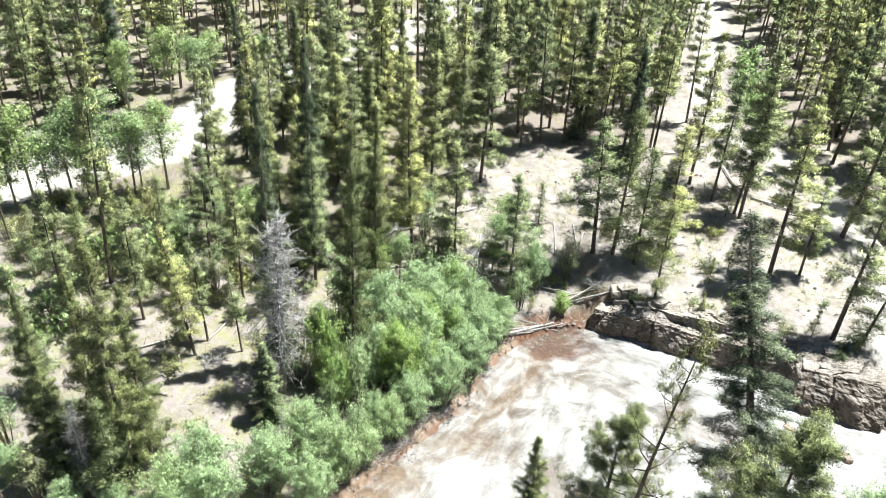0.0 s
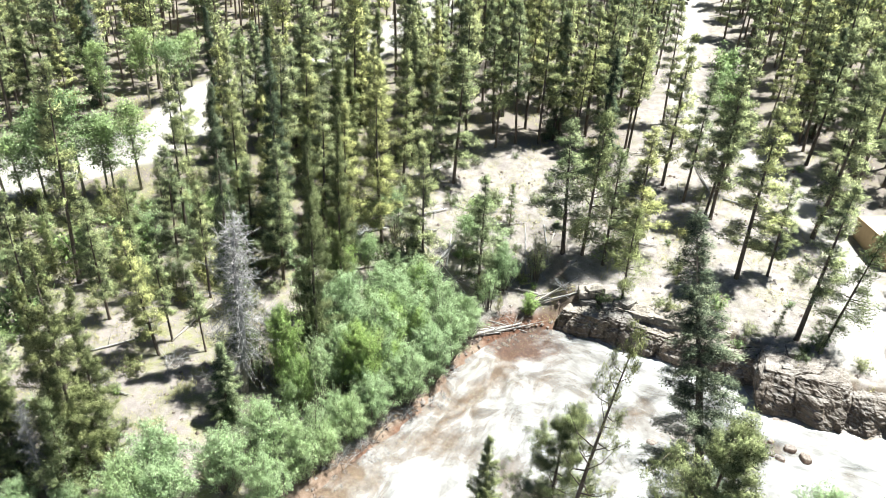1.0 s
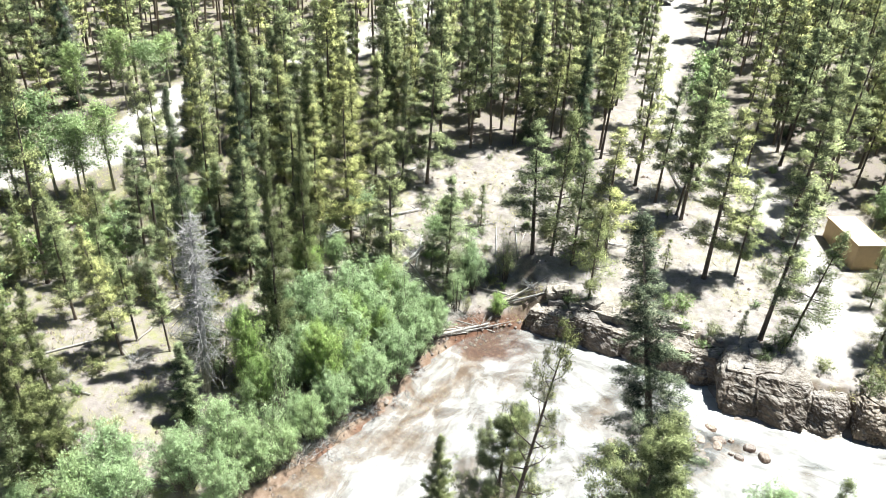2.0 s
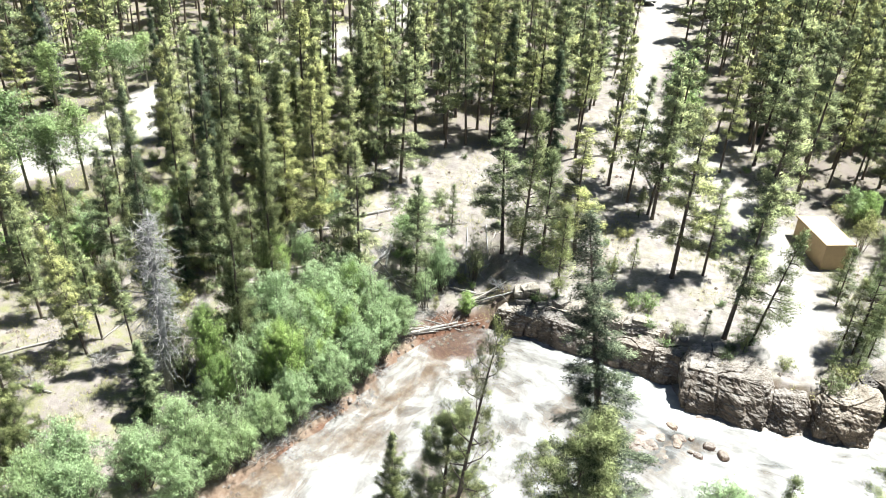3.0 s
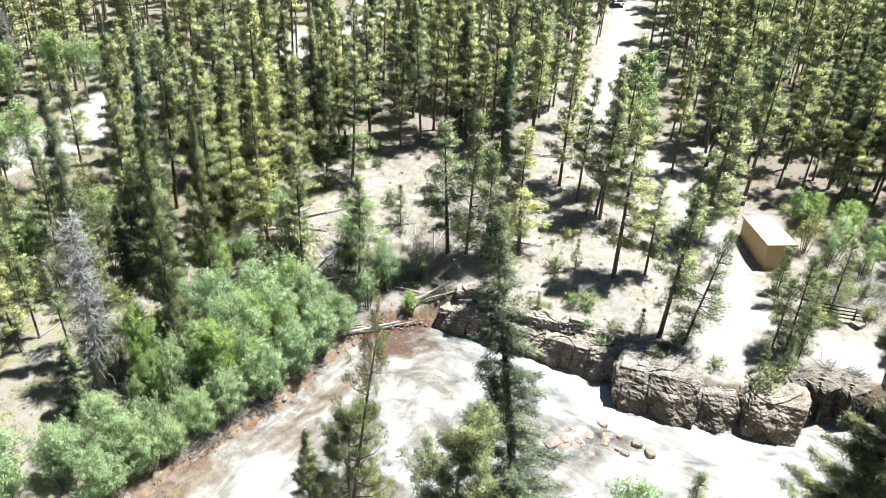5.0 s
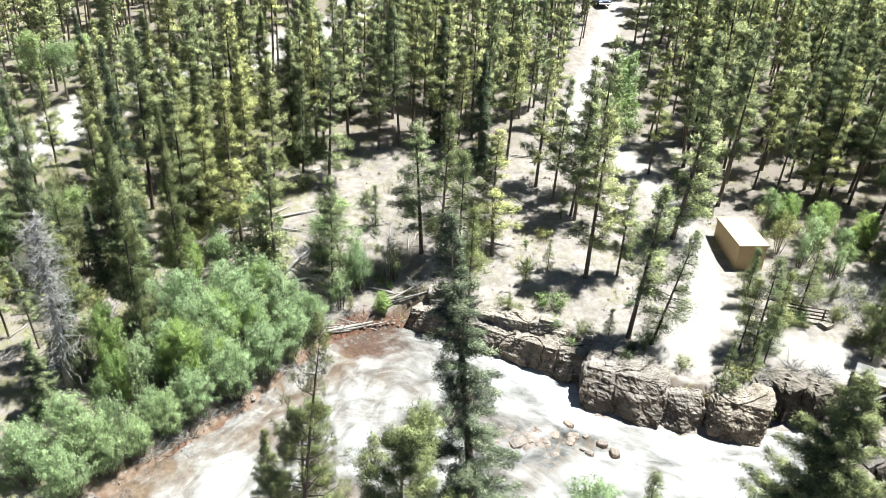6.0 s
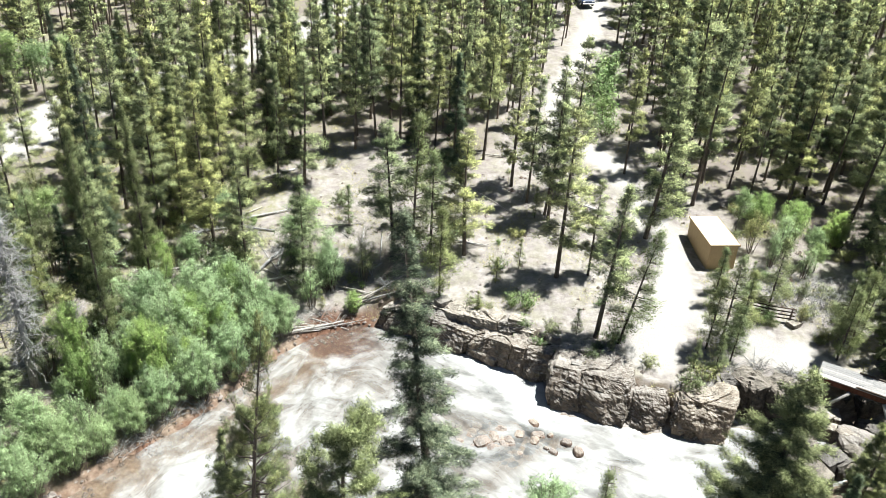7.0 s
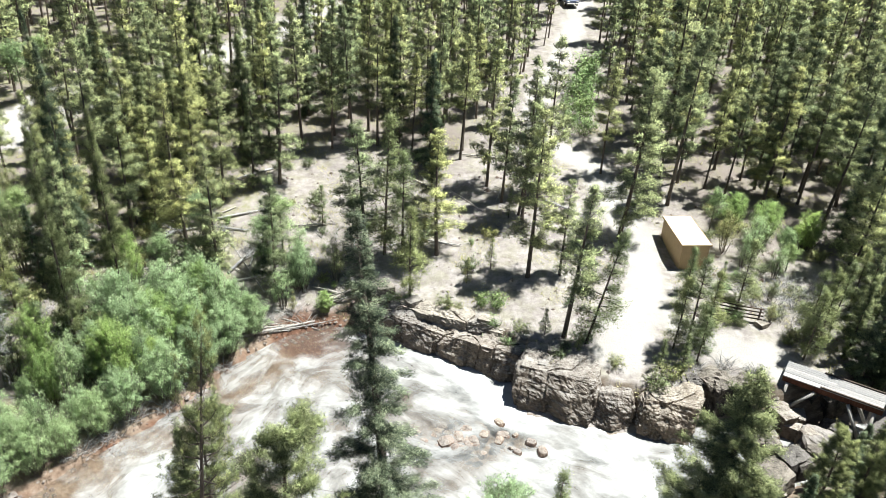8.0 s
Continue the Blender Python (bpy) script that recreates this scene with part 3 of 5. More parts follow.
def leafy_meshes(seed, height, spread, stems, leaf_material, leaves, size, bare=0.3, twigs=9):
    """A bush or small broad-leaved tree: stems, twigs and many leaves round their ends."""
    rng = np.random.default_rng(seed)
    wood, roots, ways = Tubes(), [], []
    for k in range(stems):
        turn = 2 * math.pi * (k + rng.random()) / stems
        lean = spread * rng.uniform(0.15, 1.0) if stems > 1 else 0.25
        tall = height * rng.uniform(0.62, 1.0) * (1 - 0.32 * (lean / spread) ** 2 if stems > 1 else 1)
        foot = Vector((math.cos(turn), math.sin(turn), 0)) * (0.12 * spread if stems > 1 else 0)
        tip = foot + Vector((math.cos(turn) * lean, math.sin(turn) * lean, tall))
        knee = foot.lerp(tip, 0.5) + Vector((0, 0, 0.14 * tall))
        thick = 0.012 * height + 0.008
        wood.limb([foot - Vector((0, 0, 0.2)), knee, tip], [thick, thick * 0.65, 0.006], 4)
        for j in range(twigs):
            s = bare + (1 - bare) * (j + rng.random()) / twigs
            root = (foot.lerp(knee, 2 * s) if s < 0.5 else knee.lerp(tip, 2 * s - 1))
            reach = spread * (0.34 if stems > 1 else 0.62 * math.sin(math.pi * min(1.0, 0.16 + 0.8 * (s - bare) / (1 - bare))) ** 0.7) * rng.uniform(0.45, 1.2)
            way = Vector((*rng.normal(0, 1, 2), rng.uniform(0.0, 0.9))).normalized()
            end = root + way * reach
            wood.limb([root, end], [0.010, 0.003], 3)
            for i in range(leaves):
                roots.append(root.lerp(end, rng.uniform(0.25, 1.1)) + Vector(rng.normal(0, 0.09 * spread ** 0.5, 3)))
                ways.append((0, 0, 0.35))
    return wood, blades("crown", rng, roots, ways, 6, size * 1.2, size * 0.36, 0.8, 0.1, leaf_material, True, clump=leaves * 6)


def willow_meshes(seed, height, spread, stems, leaf_material, leaves=14, size=0.085, open_foot=0.12):
    """A willow clump: many stems fanning from the foot, each with upright sprays of small leaves."""
    rng = np.random.default_rng(seed)
    wood, roots, ways = Tubes(), [], []
    for k in range(stems):
        turn, out = 2.4 * k + rng.normal(0, 0.3), ((k + 0.5) / stems) ** 0.6
        tall = height * (1 - 0.55 * out ** 2.2) * rng.uniform(0.8, 1.06)
        foot = Vector((math.cos(turn), math.sin(turn), 0)) * 0.3 * spread * out
        tip = Vector((math.cos(turn) * spread * out, math.sin(turn) * spread * out, tall))
        knee = foot.lerp(tip, 0.5) + Vector((0, 0, 0.12 * tall))
        thick = 0.007 * height + 0.008
        wood.limb([foot - Vector((0, 0, 0.2)), knee, tip], [thick, thick * 0.65, 0.006], 4)
        sprays = max(5, int(2.6 * tall))
        for j in range(sprays):
            s = open_foot + (1 - open_foot) * (j + rng.random()) / sprays
            root = foot.lerp(knee, 2 * s) if s < 0.5 else knee.lerp(tip, 2 * s - 1)
            side = Vector((*rng.normal(0, 1, 2), rng.uniform(0.5, 1.6))).normalized()
            end = root + side * rng.uniform(0.45, 0.95)
            wood.limb([root, end], [0.009, 0.003], 3)
            for i in range(leaves):
                roots.append(root.lerp(end, rng.uniform(0.2, 1.05)) + Vector(rng.normal(0, 0.10, 3)))
                ways.append(tuple(side * 0.5))
    return wood, blades("crown", rng, roots, ways, 5, size * 1.25, size * 0.34, 0.7, 0.1, leaf_material, True, clump=leaves * 5)


def tree_thing(name, wood, crown, label, category, group, wood_material=BARK, crown_name="crown"):
    top = new(name)
    part("trunk", wood.mesh("trunk", wood_material), top)
    crown_mesh = crown.mesh(crown_name, wood_material) if isinstance(crown, Tubes) else crown
    part(crown_name, crown_mesh, top)
    return tagged(top, label, category, group)


kinds = {}


def plant(kind, x, y, height, turn=0.0, lean=(0.0, 0.0), girth=1.0, sink=0.05):
    """A tree of that kind at its place, scaled to its height. The first one of a kind is used itself."""
    made = kinds[kind]
    k = height / made["height"]
    m = pose(x, y, ground_at(x, y) - sink, lean[0], lean[1] + 1.5, 0) @ pose(0, 0, 0, 0, 0, math.degrees(turn)) @ Matrix.Diagonal((k * girth, k * girth, k, 1))
    if not made["used"]:
        made["used"] = True
        made["ob"].matrix_basis = m
        return made["ob"]
    first = made["ob"].scale
    return copy_thing(made["ob"], m @ Matrix.Diagonal((1 / first.x, 1 / first.y, 1 / first.z, 1)))


def kind(name, height, ob):
    kinds[name] = {"height": height, "ob": ob, "used": False}


FOREST = "pines of the forest"
for n, (seed, spread, start, dense) in enumerate([(11, 1.8, 0.18, 6.0), (12, 1.65, 0.28, 6.0), (13, 1.95, 0.12, 6.0), (14, 1.55, 0.36, 6.0), (15, 1.85, 0.06, 6.8)]):
    wood, crown = pine_meshes(seed, 11.0, spread, start, dense)
    kind(f"pine{n}", 11.0, tree_thing("lodgepole_pine", wood, crown, "tall slender lodgepole pine with olive-green needles", "tree", FOREST))
wood, crown = spruce_meshes(31, 14.0, 1.9, 9.5, SPRUCE, -0.28, 48, (0.12, 0.0185))
kind("spruce", 14.0, tree_thing("spruce", wood, crown, "dark narrow spruce with drooping branches", "tree", "spruces"))
wood, crown = spruce_meshes(33, 17.0, 2.6, 8.5, BANK_SPRUCE, -0.3, 72, (0.12, 0.0145))
kind("bank_spruce", 17.0, tree_thing("spruce", wood, crown, "tall dark spruce leaning out over the stream", "tree", "spruces"))
wood, crown = spruce_meshes(32, 12.0, 1.6, 9.0, SPRUCE, -0.28, 34, (0.16, 0.025))
kind("spruce1", 12.0, tree_thing("spruce", wood, crown, "dense dark green spruce with branches to the ground", "tree", "spruces"))
for n, seed in enumerate((55, 56)):
    wood, crown = spruce_meshes(seed, 13.0, 2.4, 11.0, BROAD, 0.12, 44, (0.12, 0.0195))
    kind(f"broad{n}", 13.0, tree_thing("limber_pine", wood, crown, "broad full pine with yellow-green needle tufts", "tree", "broad pines"))
for n, (seed, spread, low) in enumerate([(57, 2.1, 0.12), (58, 1.8, 0.25)]):
    wood, crown = limber_meshes(seed, 12.0, spread, low)
    kind(f"limber{n}", 12.0, tree_thing("limber_pine", wood, crown, "open rounded pine with yellow-green needle clumps", "tree", "limber pines"))
wood, crown = limber_meshes(60, 12.0, 1.6, 0.3, 40, 3, 0.3)
kind("sparse", 12.0, tree_thing("limber_pine", wood, crown, "thin sparse pine with a nearly bare crooked top", "tree", "limber pines of the near bank"))
wood, crown = spruce_meshes(59, 14.0, 3.5, 12.0, OLIVE, 0.1, 90, (0.11, 0.0145))
kind("bank_pine", 14.0, tree_thing("bank_pine", wood, crown, "large full pine on the near bank with dense needles", "tree", "limber pines of the near bank"))
for n, (seed, spread, start) in enumerate([(16, 1.75, 0.2), (17, 1.5, 0.34), (18, 1.65, 0.28), (19, 1.4, 0.42)]):
    wood, crown = pine_meshes(seed, 11.0, spread, start, 5.8, 18, (0.19, 0.031))
    kind(f"slim{n}", 11.0, tree_thing("lodgepole_pine", wood, crown, "tall slender lodgepole pine in the dense forest", "tree", FOREST))
wood, crown = snag_meshes(41, 11.0)
kind("snag", 11.0, tree_thing("dead_pine", wood, crown, "dead grey pine with bare tangled branches", "tree", "dead trees", DEAD, "dead_crown"))
for n, seed in enumerate((51, 52)):
    wood, crown = pine_meshes(seed, 6.0, 1.15, 0.1, 9.0, 22, (0.13, 0.017), True, YOUNG)
    kind(f"young{n}", 6.0, tree_thing("young_pine", wood, crown, "young bushy pine with light green needles", "tree", "young pines"))
for n, (seed, tones) in enumerate(((61, WILLOW), (62, WILLOW), (63, WILLOW), (64, BRIGHT))):
    wood, crown = willow_meshes(seed, 4.8, 2.0, 36, tones)
    kind(f"willow{n}", 4.8, tree_thing("willow_bush", wood, crown, "rounded grey-green willow bush on the stream bank" if n < 3 else "fresh yellow-green willow bush on the stream bank", "bush", "willow bushes", TWIG, "foliage"))
for n, seed in enumerate((71, 72)):
    wood, crown = leafy_meshes(seed, 8.0, 3.0, 1, ASPEN, 12, 0.12, 0.3, 60)
    kind(f"aspen{n}", 8.0, tree_thing("aspen", wood, crown, "thin pale aspen with bright green leaves", "tree", "aspens", PALE_BARK, "foliage"))
for n, seed in enumerate((75, 76)):
    wood, crown = willow_meshes(seed, 4.0, 0.85, 9, SHRUB if n else WILLOW, 9, 0.08, 0.25)
    kind(f"sapling{n}", 4.0, tree_thing("sapling", wood, crown, "slender sapling with loose pale green leaves", "tree", "saplings", TWIG, "foliage"))
for n, seed in enumerate((81, 82)):
    wood, crown = leafy_meshes(seed, 1.3, 0.9, 6, SHRUB if n else GREEN, 4, 0.11, 0.2, 5)
    kind(f"shrub{n}", 1.3, tree_thing("shrub", wood, crown, "low dry pale-leaved shrub" if n else "low bright green shrub", "shrub", "shrubs", TWIG, "foliage"))

taken = []


def grove(rows):
    for what, x, y, height, *more in rows:
        taken.append((x, y))
        plant(what, x, y, height, (x * 7.3 + y * 3.1) % 6.28, *more)


# pines on the bench above the stream
grove([("pine1", 22.6, 54.8, 10.6, (0, 2)), ("pine3", 23.9, 53.0, 10.4, (0, 3)), ("pine0", 23.9, 45.0, 12.6, (0, 0), 1.2), ("pine1", 25.7, 38.5, 11.0, (0, 2), 1.35), ("young0", 27.0, 37.6, 8.4, (0, 9), 0.95),
       ("pine2", 31.8, 50.7, 13.7, (0, 0), 1.2), ("pine3", 31.9, 60.0, 9.6), ("pine1", 36.8, 55.3, 14.6, (0, 2)), ("pine2", 3.6, 57.0, 11.1, (0, 0), 1.2), ("pine0", 11.8, 48.2, 10.6, (0, -4), 1.4),
       ("young1", 13.2, 47.8, 11.2, (0, 2), 0.9), ("young0", 14.6, 46.8, 9.0, (0, 0), 1.1), ("pine2", 17.2, 47.6, 9.8, (0, 0), 1.45), ("young1", 15.3, 43.0, 7.3), ("pine0", 26.3, 45.4, 7.6, (0, 0), 1.2)])
grove([("young0", 33.3, 36.8, 7.2), ("young1", 34.7, 37.6, 5.6), ("young0", 32.6, 37.2, 5.4), ("young1", 33.9, 36.2, 4.2), ("young1", 37.7, 40.5, 6.0), ("young0", 43.3, 38.6, 5.8), ("pine4", 46.6, 39.3, 6.3), ("young1", 41.6, 38.3, 5.2), ("pine4", 48.8, 47.1, 13.5), ("young0", 35.3, 43.7, 3.8), ("young1", 34.5, 41.9, 4.6),
       ("pine2", 45.0, 57.6, 11.3), ("pine1", 46.7, 56.4, 12.6), ("pine3", 47.9, 55.3, 11.3), ("pine0", 51.8, 60.5, 11.9), ("pine2", 51.1, 55.1, 13.3), ("pine3", 44.2, 59.0, 9.3)])
# across the meadow beyond the willows
grove([("snag", -8.8, 33.1, 11.8, (0, 2), 1.2), ("pine1", -22.2, 42.6, 15.2, (0, 4), 0.8), ("pine0", -14.5, 35.5, 8.8, (0, -7)), ("pine1", -14.1, 36.9, 6.9, (0, -4)), ("pine3", -11.8, 36.0, 5.9, (0, -4)), ("pine1", -16.2, 47.6, 12.7, (0, 0), 0.8),
       ("broad1", -4.9, 35.4, 16.0, (0, 0), 0.52), ("broad0", -4.0, 40.6, 14.6, (0, 0), 0.5), ("pine2", -1.8, 48.0, 12.7), ("spruce", -8.8, 45.6, 16.4, (0, 0), 0.7), ("spruce", -9.4, 35.0, 17.4, (0, 0), 0.6),
       ("pine4", -21.9, 31.6, 8.3), ("young0", -20.8, 42.4, 5.0), ("spruce1", -9.2, 31.0, 5.4, (0, 0), 1.7), ("shrub1", -28.6, 48.2, 1.6), ("shrub0", -26.8, 47.8, 1.5), ("shrub1", -24.6, 48.8, 1.6), ("shrub1", -22.4, 49.6, 1.4), ("pine3", -30.6, 46.2, 9.0, (0, -3), 0.8)])
# low growth in front of the far track
grove([("young0", -27.4, 43.6, 5.0), ("young1", -25.6, 46.4, 4.6), ("young0", -23.4, 46.8, 5.2), ("sapling1", -21.0, 48.0, 4.2), ("young1", -19.4, 46.0, 6.0), ("sapling0", -17.6, 45.0, 4.6), ("young0", -18.2, 49.2, 5.6), ("sapling1", -16.6, 51.6, 4.4), ("young1", -14.6, 46.6, 5.6), ("sapling1", -12.4, 44.2, 4.8),
       ("young0", -11.6, 48.4, 6.4), ("shrub1", -13.4, 43.0, 1.6), ("shrub1", -16.0, 42.2, 1.5), ("shrub1", -19.6, 43.8, 1.6), ("sapling0", -13.0, 51.6, 4.4), ("spruce1", -10.6, 43.0, 6.4), ("young1", -22.0, 45.0, 4.4), ("shrub0", -20.4, 50.4, 1.6), ("shrub1", -15.2, 49.4, 1.5), ("spruce", -16.4, 59.0, 13.0, (0, 0), 0.6)])
# dense stand at the upstream end
grove([("broad0", -14.9, 26.2, 13.6, (0, 0), 0.78), ("broad1", -14.4, 27.4, 10.6, (0, 0), 0.7), ("willow2", -14.9, 24.0, 2.2), ("willow0", -17.0, 23.8, 2.4), ("sapling1", -18.6, 24.4, 3.6), ("willow1", -20.4, 25.6, 2.2), ("sapling0", -21.6, 27.6, 3.6), ("broad1", -16.6, 27.4, 11.0, (0, 0), 0.7), ("broad0", -17.8, 25.6, 8.0), ("young0", -15.0, 24.6, 6.6), ("broad0", -19.2, 27.6, 9.5, (0, 0), 0.7), ("snag", -16.4, 25.0, 6.0), ("young1", -15.6, 25.4, 5.5), ("pine1", -20.2, 24.2, 9.0, (0, -8))])
# on the near bank
grove([("bank_spruce", 15.1, 23.2, 17.0, (-17, -7.5), 1.22), ("sparse", 7.0, 19.6, 16.2, (0, 6), 0.62), ("limber0", 7.4, 21.8, 10.4, (0, 0), 1.05), ("broad0", 4.7, 25.1, 6.9, (0, 0), 1.0), ("limber0", 11.8, 17.6, 13.3, (0, 0), 1.1), ("bank_pine", 29.7, 21.8, 13.0, (0, 0), 1.2),
       # spruces at x 44.8 to 47.6: unseen, added to shade the gully
       ("young1", 23.0, 23.0, 5.8), ("limber1", 36.8, 25.4, 6.4, (0, 0), 1.2), ("spruce1", 38.6, 26.4, 5.0, (0, 0), 1.3), ("broad1", 40.4, 27.2, 5.2, (0, 0), 1.3), ("spruce1", 35.2, 23.9, 5.0, (0, 0), 1.3), ("spruce1", 42.4, 28.0, 5.4, (0, 0), 1.3), ("limber1", 39.6, 24.4, 7.6, (0, 0), 1.2), ("spruce1", 46.6, 27.6, 13.0, (0, 0), 1.3), ("spruce", 47.6, 30.6, 14.0, (0, 0), 1.2), ("spruce1", 44.8, 25.4, 10.0, (0, 0), 1.4), ("spruce1", 40.8, 28.8, 3.8, (0, 0), 1.4), ("broad1", 43.0, 29.8, 3.6, (0, 0), 1.4), ("spruce1", 38.4, 27.9, 3.4, (0, 0), 1.4), ("willow1", 20.6, 23.6, 4.3)])
# willows along the bank
grove([("willow0", -1.4, 32.6, 3.6), ("willow1", 0.4, 34.5, 3.9), ("willow0", 1.9, 36.7, 4.2), ("willow2", 3.1, 39.0, 3.9), ("willow2", 4.4, 41.1, 3.1), ("willow2", -2.5, 31.2, 3.1), ("willow0", -3.8, 29.6, 2.8), ("willow2", -3.4, 34.9, 4.2), ("willow1", -1.5, 36.9, 4.8), ("willow0", -3.6, 38.6, 5.0), ("willow1", 0.4, 39.3, 4.5), ("willow2", 0.9, 42.0, 4.6), ("willow1", -1.1, 40.8, 4.6), ("willow0", 2.8, 42.0, 3.4), ("willow1", -3.4, 31.4, 2.6),
       ("willow3", -5.6, 32.7, 3.6, (0, 0), 0.75), ("willow3", -6.4, 33.9, 5.6, (0, 0), 0.6), ("willow3", -4.4, 42.8, 4.6, (0, 0), 0.7), ("willow2", -6.8, 28.9, 4.0), ("willow1", -4.9, 28.4, 3.6), ("willow0", -8.4, 27.0, 3.9), ("willow2", -6.2, 26.2, 3.4), ("willow1", -11.4, 25.9, 4.3), ("willow0", -10.6, 24.4, 4.2), ("willow2", -12.4, 24.4, 4.0),
       ("willow2", 7.0, 45.6, 3.8, (0, 0), 0.8), ("willow3", 9.0, 43.9, 1.8),
       ("aspen0", -7.0, 35.4, 5.0), ("aspen0", 4.1, 46.6, 5.6, (0, 0), 1.2), ("aspen0", 5.3, 48.4, 5.6, (0, 0), 1.3), ("young0", 8.0, 51.5, 3.6), ("young1", 23.0, 52.4, 2.8)])
# saplings in the thicket behind the willows
grove([("sapling0", 6.8, 46.8, 4.2), ("sapling1", 0.4, 46.6, 4.8), ("sapling0", -0.8, 49.4, 4.4),
       ("sapling1", 9.6, 46.6, 4.0), ("sapling1", -8.2, 33.8, 4.6), ("sapling0", -6.0, 38.6, 6.0), ("willow2", -0.6, 44.4, 2.8), ("willow0", 6.6, 46.2, 1.8), ("young1", 21.2, 45.8, 2.6), ("young0", 19.4, 44.4, 2.2), ("shrub0", 21.4, 41.6, 1.3), ("shrub0", 20.4, 41.9, 1.1)])
def thicket():
    """Loose willow scrub between the bushes of the bank and the first pines."""
    rng = random.Random(41)
    for k in range(52):
        x, y = rng.uniform(-4.5, 9.5), rng.uniform(42.8, 51.5)
        if x > 4 and y > 49 or x > 8 or x > 1 and y > 44.6 or rng.random() < (y - 44) / 12:
            continue
        plant(rng.choice(("sapling0", "sapling0", "sapling1", "willow1", "shrub1")), x, y, rng.uniform(1.2, 3.6) if k % 3 else rng.uniform(0.8, 1.6), rng.uniform(0, 6.28), (rng.gauss(0, 4), rng.gauss(0, 4)), rng.uniform(0.8, 1.3))


thicket()
# scattered over the meadow upstream
grove([("pine0", -18.6, 38.6, 8.6), ("pine1", -22.6, 37.4, 9.4), ("young1", -17.2, 40.8, 6.2), ("pine3", -13.0, 41.6, 8.2), ("pine2", -15.6, 43.6, 9.6), ("young0", -11.2, 40.2, 5.6), ("pine0", -8.4, 43.4, 10.4),
       ("young1", -24.8, 41.6, 6.4), ("young0", -6.6, 46.2, 6.0), ("aspen1", -13.8, 47.6, 6.6), ("pine1", -12.6, 49.4, 11.0, (0, 0), 0.8), ("pine3", -17.4, 53.2, 10.4), ("slim1", -15.0, 56.4, 11.0), ("pine0", -6.2, 48.8, 11.6), ("young1", -26.4, 33.6, 6.4),
       ("pine3", -24.4, 29.8, 9.0), ("aspen1", -2.6, 44.6, 5.4)])
# dark stand beyond the footbridge
grove([("young0", 46.0, 41.4, 4.8), ("spruce1", 48.6, 42.0, 10.6), ("spruce1", 50.6, 44.6, 11.8), ("pine4", 47.4, 44.6, 10.6), ("spruce1", 52.2, 40.2, 11.2), ("pine4", 50.0, 37.8, 8.4), ("spruce1", 49.0, 49.4, 11.6), ("pine4", 53.4, 47.2, 12.6),
       ("young0", 44.6, 41.8, 3.2), ("spruce1", 53.0, 35.8, 8.0), ("spruce1", 43.6, 36.6, 6.0), ("spruce1", 43.8, 34.9, 8.6, (0, 0), 1.2), ("young0", 40.8, 36.4, 5.2), ("young1", 41.9, 37.2, 6.0), ("spruce1", 45.6, 35.0, 9.4, (0, 0), 1.2), ("shrub1", 30.7, 33.7, 1.3), ("shrub1", 31.9, 34.3, 1.5), ("shrub1", 33.1, 33.3, 1.2), ("young1", 32.4, 34.8, 3.2), ("young0", 31.2, 35.2, 2.4), ("shrub1", 28.4, 35.6, 0.9), ("shrub0", 22.0, 38.6, 1.0), ("shrub1", 25.2, 36.4, 0.9), ("spruce1", 45.6, 36.0, 11.0), ("spruce1", 47.4, 36.4, 8.0), ("pine4", 44.8, 38.4, 7.6), ("spruce1", 48.6, 38.6, 9.4), ("spruce1", 50.0, 36.2, 8.6), ("spruce1", 48.2, 34.9, 10.4), ("sapling0", 41.6, 48.2, 3.6, (0, 0), 1.2), ("aspen1", 43.6, 46.4, 3.4, (0, 0), 1.2), ("sapling1", 39.8, 49.4, 3.4, (0, 0), 1.2), ("aspen0", 39.4, 51.8, 4.6), ("sapling0", 40.6, 47.2, 3.0), ("sapling0", 42.4, 45.6, 2.8)])
# aspens by the far track
grove([("aspen1", -28.6, 52.4, 9.4), ("aspen0", -30.9, 51.0, 9.2), ("aspen1", -26.4, 51.4, 8.6), ("aspen0", -23.0, 52.2, 8.0), ("aspen1", -33.6, 50.6, 9.0), ("aspen0", -25.6, 52.6, 10.0), ("aspen1", -24.0, 53.1, 10.0), ("aspen0", -21.7, 54.1, 8.6), ("aspen1", -29.8, 51.5, 8.6), ("aspen1", -32.1, 50.5, 8.5), ("aspen0", -27.2, 52.1, 9.3), ("aspen0", -25.2, 67.6, 8.6), ("aspen1", -23.6, 69.6, 8.6), ("aspen0", -28.6, 65.6, 8.0), ("aspen1", -22.6, 72.4, 8.0), ("aspen0", -17.0, 70.5, 7.0),
       ("aspen1", 34.2, 75.0, 4.2), ("shrub0", 31.5, 67.0, 2.0), ("shrub0", 32.0, 70.5, 2.4), ("shrub0", 30.6, 72.0, 1.8), ("shrub0", 32.4, 73.5, 2.8), ("shrub0", 31.6, 76.0, 2.2), ("shrub0", 33.0, 77.0, 3.0), ("shrub0", 33.5, 80.0, 3.0), ("shrub0", 34.6, 82.4, 2.6), ("shrub0", 30.4, 69.2, 1.6), ("pine2", 37.2, 91.5, 11.0), ("slim0", 24.1, 52.3, 13.0), ("slim2", 26.5, 57.0, 13.0), ("slim0", 21.5, 57.5, 12.6), ("willow3", 43.0, 50.2, 3.4), ("willow3", 41.2, 52.4, 3.0), ("willow3", 46.0, 49.0, 3.2), ("aspen1", 43.5, 47.5, 4.5)])


